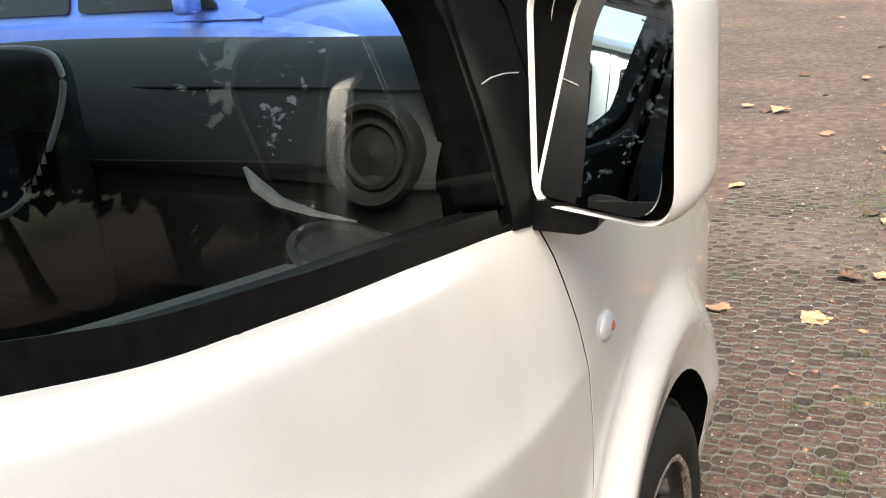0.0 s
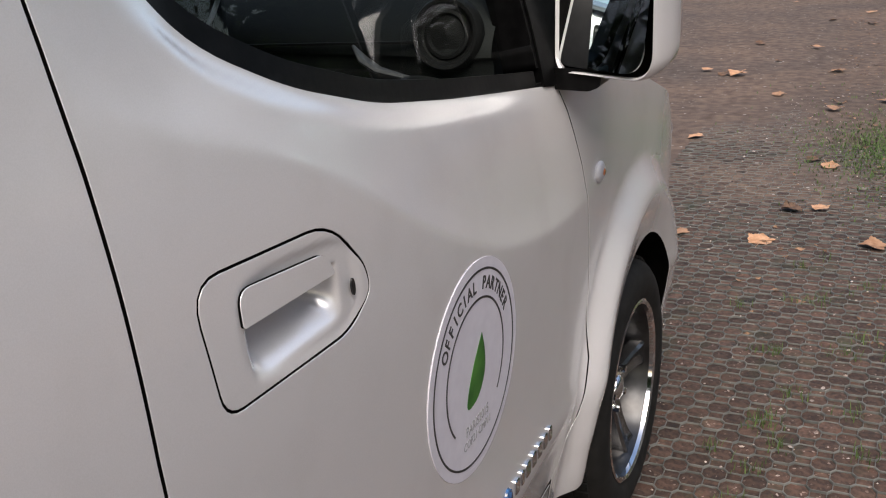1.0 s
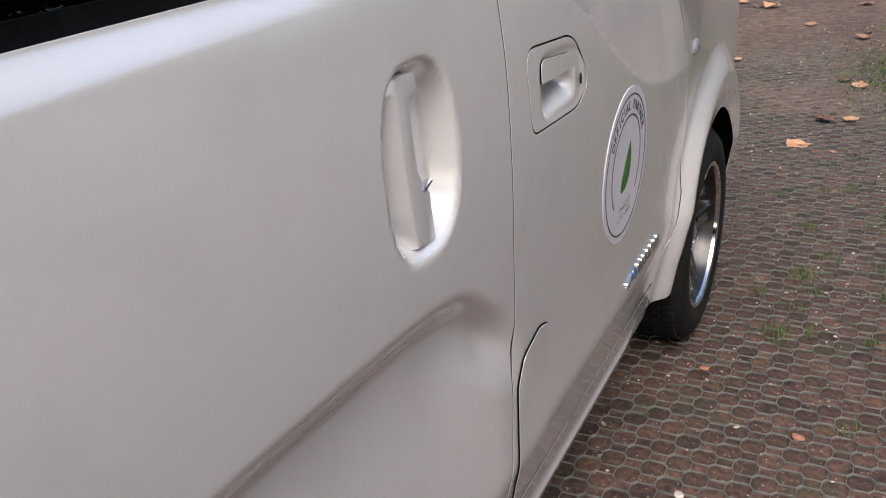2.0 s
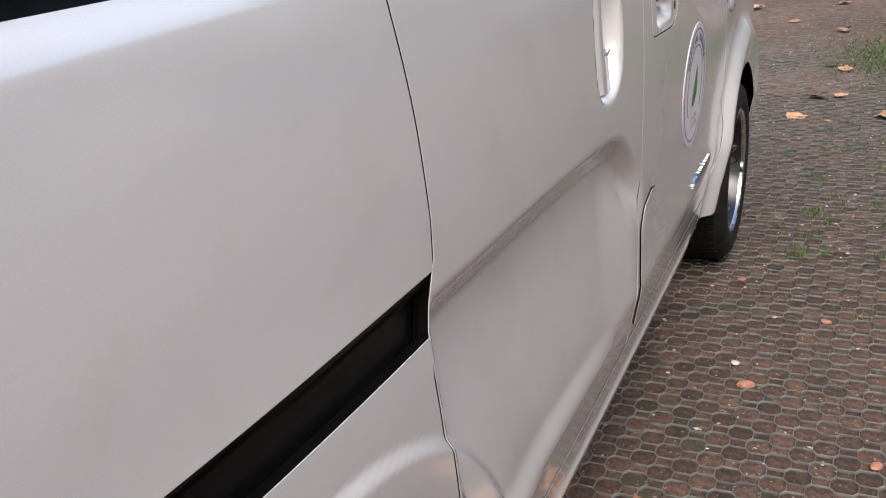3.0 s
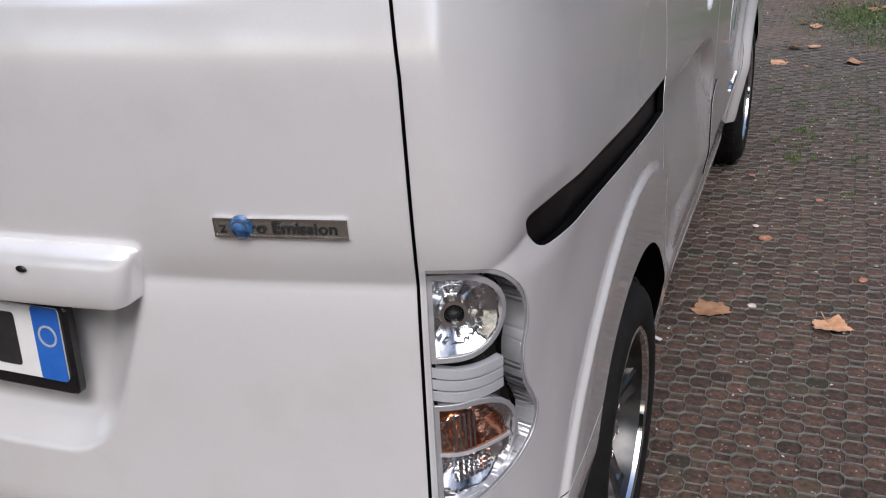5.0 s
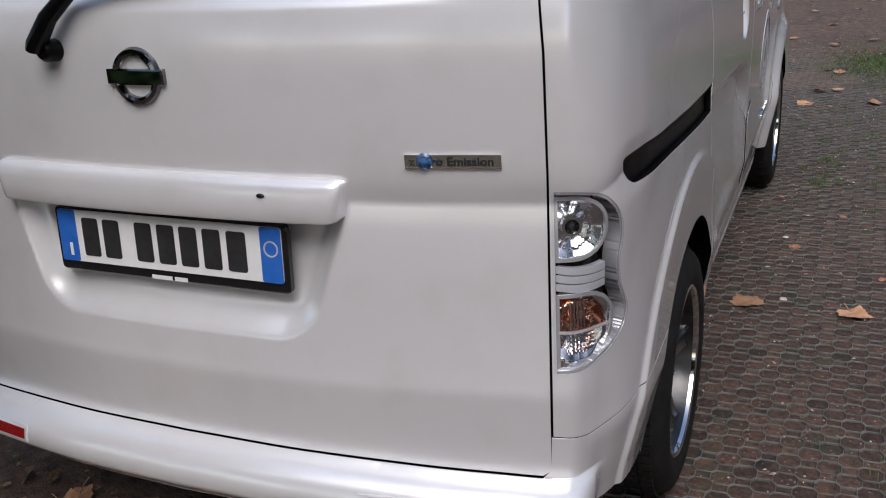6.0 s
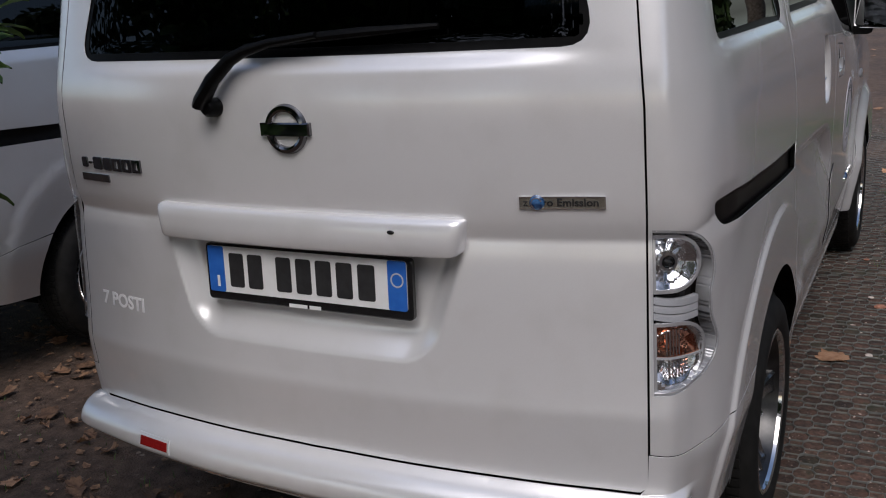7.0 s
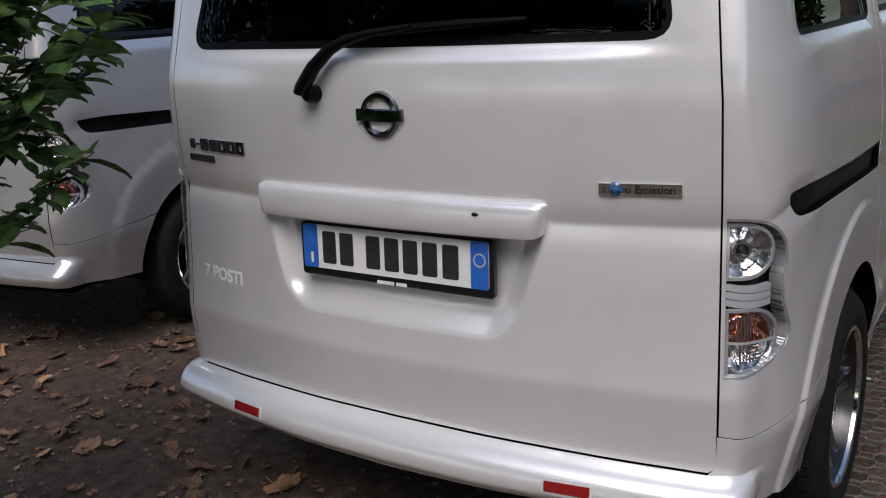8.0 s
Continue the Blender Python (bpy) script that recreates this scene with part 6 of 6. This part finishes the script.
# ---------------------------------------------------------------- neighbours
def hatchback(paint, where, label):
    """A small family car; local x forwards, y to its left."""
    car = thing("car", label, "car", where, "parked cars")
    L = [(-1.85, 0.62, 0.35, 0.80), (-1.80, 0.72, 0.25, 0.88), (-1.5, 0.79, 0.20, 0.93), (-0.8, 0.81, 0.18, 0.93), (0.0, 0.815, 0.18, 0.92), (0.6, 0.81, 0.18, 0.90), (1.05, 0.80, 0.19, 0.88), (1.45, 0.77, 0.20, 0.80), (1.75, 0.70, 0.22, 0.70), (1.88, 0.55, 0.28, 0.60)]
    D = dense(L, 4)
    def arch_z(x, zb):
        for xw in (-1.22, 1.22):
            d = abs(x - xw)
            if d < 0.34:
                zb = max(zb, 0.28 + math.sqrt(0.34 ** 2 - d * d))
        return zb
    bm = bmesh.new()
    rows = []
    for x, w, zb, zt in D:
        za = arch_z(x, zb)
        half = [(w * 0.93, za), (w, max(za + 0.01, 0.42)), (w * 1.0, max(za + 0.02, 0.60)), (w * 0.97, zt - 0.06), (w * 0.90, zt), (w * 0.5, zt + 0.03), (0.0, zt + 0.04)]
        rows.append([bm.verts.new((x, -a, b)) for a, b in half] + [bm.verts.new((x, a, b)) for a, b in half[-2::-1]])
    for a, b in zip(rows, rows[1:]):
        for k in range(len(a) - 1):
            bm.faces.new((a[k], a[k + 1], b[k + 1], b[k]))
    bm.faces.new(rows[0])
    bm.faces.new(rows[-1][::-1])
    part("body", bm, paint, car)
    roof = [(-1.80, 0.62, 0.90), (-1.62, 0.62, 1.20), (-1.45, 0.60, 1.38), (-1.0, 0.59, 1.46), (-0.3, 0.59, 1.48), (0.25, 0.59, 1.43), (0.62, 0.63, 1.20), (1.02, 0.70, 0.90)]
    bm = bmesh.new()
    rows = []
    for x, w, zt in dense(roof, 3):
        rows.append([bm.verts.new((x, s * a, z)) for s, a, z in ((-1, 0.765, 0.88), (-1, (w + 0.765) / 2 + 0.01, (0.88 + zt) / 2), (-1, w, zt - 0.03), (-1, w * 0.7, zt), (1, w * 0.7, zt), (1, w, zt - 0.03), (1, (w + 0.765) / 2 + 0.01, (0.88 + zt) / 2), (1, 0.765, 0.88))])
    for a, b in zip(rows, rows[1:]):
        for k in range(7):
            bm.faces.new((a[k], a[k + 1], b[k + 1], b[k]))
    part("cabin", bm, paint, car)
    for sg in (-1, 1):
        for pts in (((-1.38, 0.95), (-0.42, 0.95), (-0.42, 1.38), (-1.05, 1.38), (-1.28, 1.24)), ((-0.34, 0.95), (0.74, 0.95), (0.60, 1.08), (0.30, 1.34), (-0.34, 1.38))):
            bm = bmesh.new()
            lo, hi = [], []
            for x, z in rounded(pts, 0.04):
                y = 0.765 + (0.60 - 0.765) * (z - 0.88) / 0.56 + 0.028
                lo.append(bm.verts.new((x, sg * (y - 0.02), z)))
                hi.append(bm.verts.new((x, sg * y, z)))
            bm.faces.new(hi if sg < 0 else hi[::-1])
            for k in range(len(lo)):
                bm.faces.new((lo[k], lo[k - 1], hi[k - 1], hi[k]))
            part("side_window", bm, GLOSSBLACK, car, "dark side window", smooth=False)
    sheet("windscreen", [[(0.30 + 0.62 * t + 0.02, 0.54 * u * (1 + 0.16 * t), 1.425 - 0.47 * t + 0.02) for u in np.linspace(-1, 1, 7)] for t in np.linspace(0.08, 0.92, 6)], GLOSSBLACK, car, "windscreen", 0.01)
    sheet("rear_window", [[(-1.50 - 0.24 * t - 0.03, 0.52 * u * (1 + 0.12 * t), 1.36 - 0.36 * t) for u in np.linspace(-1, 1, 7)] for t in np.linspace(0.05, 0.95, 6)], GLOSSBLACK, car, "rear window", 0.01)
    for sg in (-1, 1):
        for x in (-1.22, 1.22):
            w = new("wheel")
            w.parent = car
            m = pose(x, sg * 0.73, 0.285) @ pose(0, 0, 0, -90 if sg > 0 else 90, 0, 0)
            part("tyre", lathe(bmesh.new(), [(0.18, -0.07), (0.25, -0.085), (0.277, -0.07), (0.285, -0.04), (0.285, 0.05), (0.274, 0.075), (0.24, 0.085), (0.19, 0.078), (0.18, 0.05)], m, 40, closed=True), RUBBER, w)
            part("wheel_cover", lathe(bmesh.new(), [(0.0005, 0.072), (0.05, 0.072), (0.06, 0.066), (0.13, 0.068), (0.178, 0.08), (0.190, 0.082), (0.193, 0.06)], m, 40), LAMPGREY, w, "grey wheel cover")
            holes = bmesh.new()
            for k in range(14):
                a = 360 / 14 * k
                box(holes, (0.022, 0.014, 0.004), m @ pose(0, 0, 0, 0, 0, a) @ pose(0.155, 0, 0.0755))
            for k in range(4):
                cyl(holes, 0.010, 0.010, 0.006, m @ pose(0, 0, 0, 0, 0, 45 + 90 * k) @ pose(0.047, 0, 0.072), 12)
            part("cover_slots", holes, DARK, w, smooth=False)
        part("headlight", one_box((0.16, 0.26, 0.13), pose(1.70, sg * 0.55, 0.62, 0, 12, -28 * sg), 0.04, 3), LAMPGREY, car)
        part("door_mirror", one_box((0.10, 0.16, 0.11), pose(0.62, sg * 0.88, 0.98), 0.03, 3), paint, car)
    part("bumper_strip", one_box((0.06, 1.1, 0.10), pose(1.89, 0, 0.42), 0.025, 3), TRIM, car)
    part("underbody", one_box((3.2, 1.3, 0.16), pose(0, 0, 0.27)), DARK, car, smooth=False)
    return car


# ---------------------------------------------------------------- trees and shrub
BARK = plain("tree_bark", (0.07, 0.055, 0.042), (0.17, 0.14, 0.11), 0.9, 9, bump=0.7)
CANOPY = island_material("tree_leaves", (0.035, 0.065, 0.015), (0.075, 0.12, 0.03))
LAUREL = island_material("shrub_leaves", (0.045, 0.10, 0.024), (0.115, 0.215, 0.05))


def crown_mesh(name, clumps, per, leaf, rnd, material):
    """Many small folded leaves scattered in clumps."""
    V, F = [], []
    for c, r in clumps:
        for _ in range(per):
            d = Vector((rnd.gauss(0, 1), rnd.gauss(0, 1), rnd.gauss(0, 0.8)))
            d = d.normalized() * r * rnd.random() ** 0.45
            p = c + d
            u = Vector((rnd.gauss(0, 1), rnd.gauss(0, 1), rnd.gauss(0, 0.5))).normalized()
            w = u.cross(Vector((rnd.gauss(0, 1), rnd.gauss(0, 1), rnd.gauss(0, 1)))).normalized()
            n = u.cross(w)
            s = leaf * rnd.uniform(0.6, 1.3)
            b = len(V)
            V += [tuple(p), tuple(p + u * s * 0.5 + w * s * 0.32 + n * s * 0.1), tuple(p + u * s), tuple(p + u * s * 0.5 - w * s * 0.32 + n * s * 0.1)]
            F += [(b, b + 1, b + 2), (b, b + 2, b + 3)]
    me = bpy.data.meshes.new(name)
    me.from_pydata(V, [], F)
    me.materials.append(material)
    return me


def tree(x, y, height, spread, seed, label, low=0.42, per=170, leaf=0.16):
    rnd = random.Random(seed)
    t = thing("tree", label, "tree", pose(x, y, -0.02), "trees round the car park")
    bm = bmesh.new()
    top = Vector((rnd.uniform(-0.5, 0.5), rnd.uniform(-0.5, 0.5), height * 0.75))
    stem = [Vector((0, 0, 0)), Vector((0.02, 0.03, 0.25)), top * 0.35 + Vector((rnd.uniform(-0.15, 0.15), rnd.uniform(-0.15, 0.15), 0)), top * 0.7, top]
    r0 = 0.03 * height
    tube(bm, stem, [r0 * 1.5, r0, r0 * 0.8, r0 * 0.5, r0 * 0.15], 12)
    part("trunk", bm, BARK, t)
    clumps = []
    for k in range(9):
        a = 2 * math.pi * k / 9 + rnd.uniform(-0.3, 0.3)
        z0 = height * rnd.uniform(low, 0.68)
        st = top * (z0 / top.z)
        st.z = z0
        end = Vector((math.cos(a) * spread * rnd.uniform(0.55, 1), math.sin(a) * spread * rnd.uniform(0.55, 1), z0 + height * rnd.uniform(0.05, 0.28)))
        mid = (st + end) / 2 + Vector((0, 0, 0.06 * height))
        bm = bmesh.new()
        tube(bm, [st, mid, end], [r0 * 0.4, r0 * 0.25, r0 * 0.06], 8)
        part("limb", bm, BARK, t)
        clumps += [(end, spread * rnd.uniform(0.28, 0.42)), (mid, spread * rnd.uniform(0.2, 0.32)), (end + Vector((rnd.gauss(0, 0.8), rnd.gauss(0, 0.8), rnd.uniform(0.2, 1.2))), spread * 0.3)]
    clumps += [(top + Vector((rnd.gauss(0, 0.7), rnd.gauss(0, 0.7), rnd.uniform(-0.5, 1.4))), spread * 0.4) for _ in range(5)]
    ob = new("crown", crown_mesh("crown", clumps, per, leaf, rnd, CANOPY))
    ob.parent = t
    return t


def shrub(x, y, seed):
    """A laurel with large glossy leaves on thin stems."""
    rnd = random.Random(seed)
    t = thing("shrub", "green laurel shrub with large glossy leaves beside the silver van", "shrub", pose(x, y, 0))
    V, F = [], []
    stems = bmesh.new()
    for k in range(120):
        a, h = rnd.uniform(0, 6.28), rnd.uniform(0.98, 2.1)
        r = rnd.uniform(0.10, 0.52)
        base = Vector((-0.55 + rnd.gauss(0, 0.06), 0.1 + rnd.gauss(0, 0.06), 0))
        end = Vector((r * math.cos(a), r * math.sin(a), h))
        mid = base * 0.62 + end * 0.38 + Vector((0, 0, 0.42))
        pts = [base, mid, end]
        tube(stems, pts, [0.006, 0.004, 0.0015], 5)
        for j in range(34):
            f = rnd.uniform(0.72, 1.0)
            p = (base * (1 - f) ** 2 + mid * 2 * f * (1 - f) + end * f * f)
            b_ = rnd.uniform(0, 6.28)
            u = Vector((math.cos(b_), math.sin(b_), rnd.uniform(-0.5, 0.6))).normalized()
            w = u.cross(Vector((rnd.gauss(0, 0.35), rnd.gauss(0, 0.35), 1))).normalized()
            n = w.cross(u)
            L = rnd.uniform(0.05, 0.105)
            q = len(V)
            rows = []
            for tt, ww, dd in ((0.0, 0.03, 0.0), (0.3, 0.23, 0.03), (0.6, 0.26, 0.0), (0.85, 0.14, -0.06), (1.0, 0.01, -0.14)):
                c = p + u * L * tt + n * L * dd
                rows.append((c - w * L * ww + n * L * 0.05, c, c + w * L * ww + n * L * 0.05))
            for row in rows:
                V.extend(tuple(v) for v in row)
            for i in range(4):
                for m in range(2):
                    F.append((q + 3 * i + m, q + 3 * i + m + 1, q + 3 * i + m + 4, q + 3 * i + m + 3))
    part("stem", stems, BARK, t)
    me = bpy.data.meshes.new("foliage")
    me.from_pydata(V, [], F)
    me.polygons.foreach_set("use_smooth", [True] * len(me.polygons))
    me.materials.append(LAUREL)
    ob = new("foliage", me)
    ob.parent = t
    return t


# ---------------------------------------------------------------- the place
build_ground()
build_van(WHITE, Matrix.Identity(4), "pearl white electric van with dark rear windows, parked on honeycomb paving")
build_van(SILVER, pose(-2.86, 0.50, 0), "silver van with dark rear windows beside the white van", 2.2, False)
hatchback(LIGHTBLUE, pose(-1.6 - 2.1, 7.0 + 0.9, -0.01) @ Matrix.Scale(1.14, 4), "bright blue small car parked ahead of the van")
TREES = ((9.0, 1.5, 10, 3.0, 0.5), (10.5, 7.0, 11, 3.0, 0.66), (13, -3.0, 11, 3.8, 0.4), (15, 2.5, 9, 3.8, 0.12), (16, -1.5, 9, 3.8, 0.12), (18, 15, 6.5, 3.0, 0.2), (13.5, -8, 9, 3.8, 0.15), (19, 7, 6, 3.0, 0.12),
         (4.0, -14, 10, 4.0, 0.12), (0.5, -13, 10, 4.0, 0.12), (-3.5, -13.5, 10, 4.0, 0.12), (-8.0, -12, 10, 4.2, 0.15), (8.5, -13, 10, 4.2, 0.15), (-8.5, 1.0, 10, 4.0, 0.25), (-8.5, 8.5, 10, 3.8, 0.3), (-9, 16, 11, 4.5, 0.2), (-2.5, 21, 11, 4.5, 0.2),
         (5, 23, 12, 4.6, 0.25), (12, 22, 12, 4.6, 0.2), (-7, -5, 9, 3.5, 0.25))
for k, (x, y, h, sp, low) in enumerate(TREES):
    tree(x, y, h, sp, 100 + k, "tall tree with a thin grey-brown trunk and open green crown", low, 300 if y < -10 else 230, 0.30 if y < -10 else 0.16)
for k, (x, y, h) in enumerate(((6.5, 13.5, 5.6), (9.8, 11.2, 5.2), (12.2, 8.4, 6.0), (13.2, 5.0, 5.6), (13.8, 1.8, 6.2), (13.5, -1.5, 5.8), (12.8, -4.8, 6.2))):
    tree(x, y, h, 2.5, 300 + k, "dense dark green tree with low branches", 0.06, 300, 0.30)
shrub(-0.75, -0.70, 5)
scatter_stuff()
build_paving()
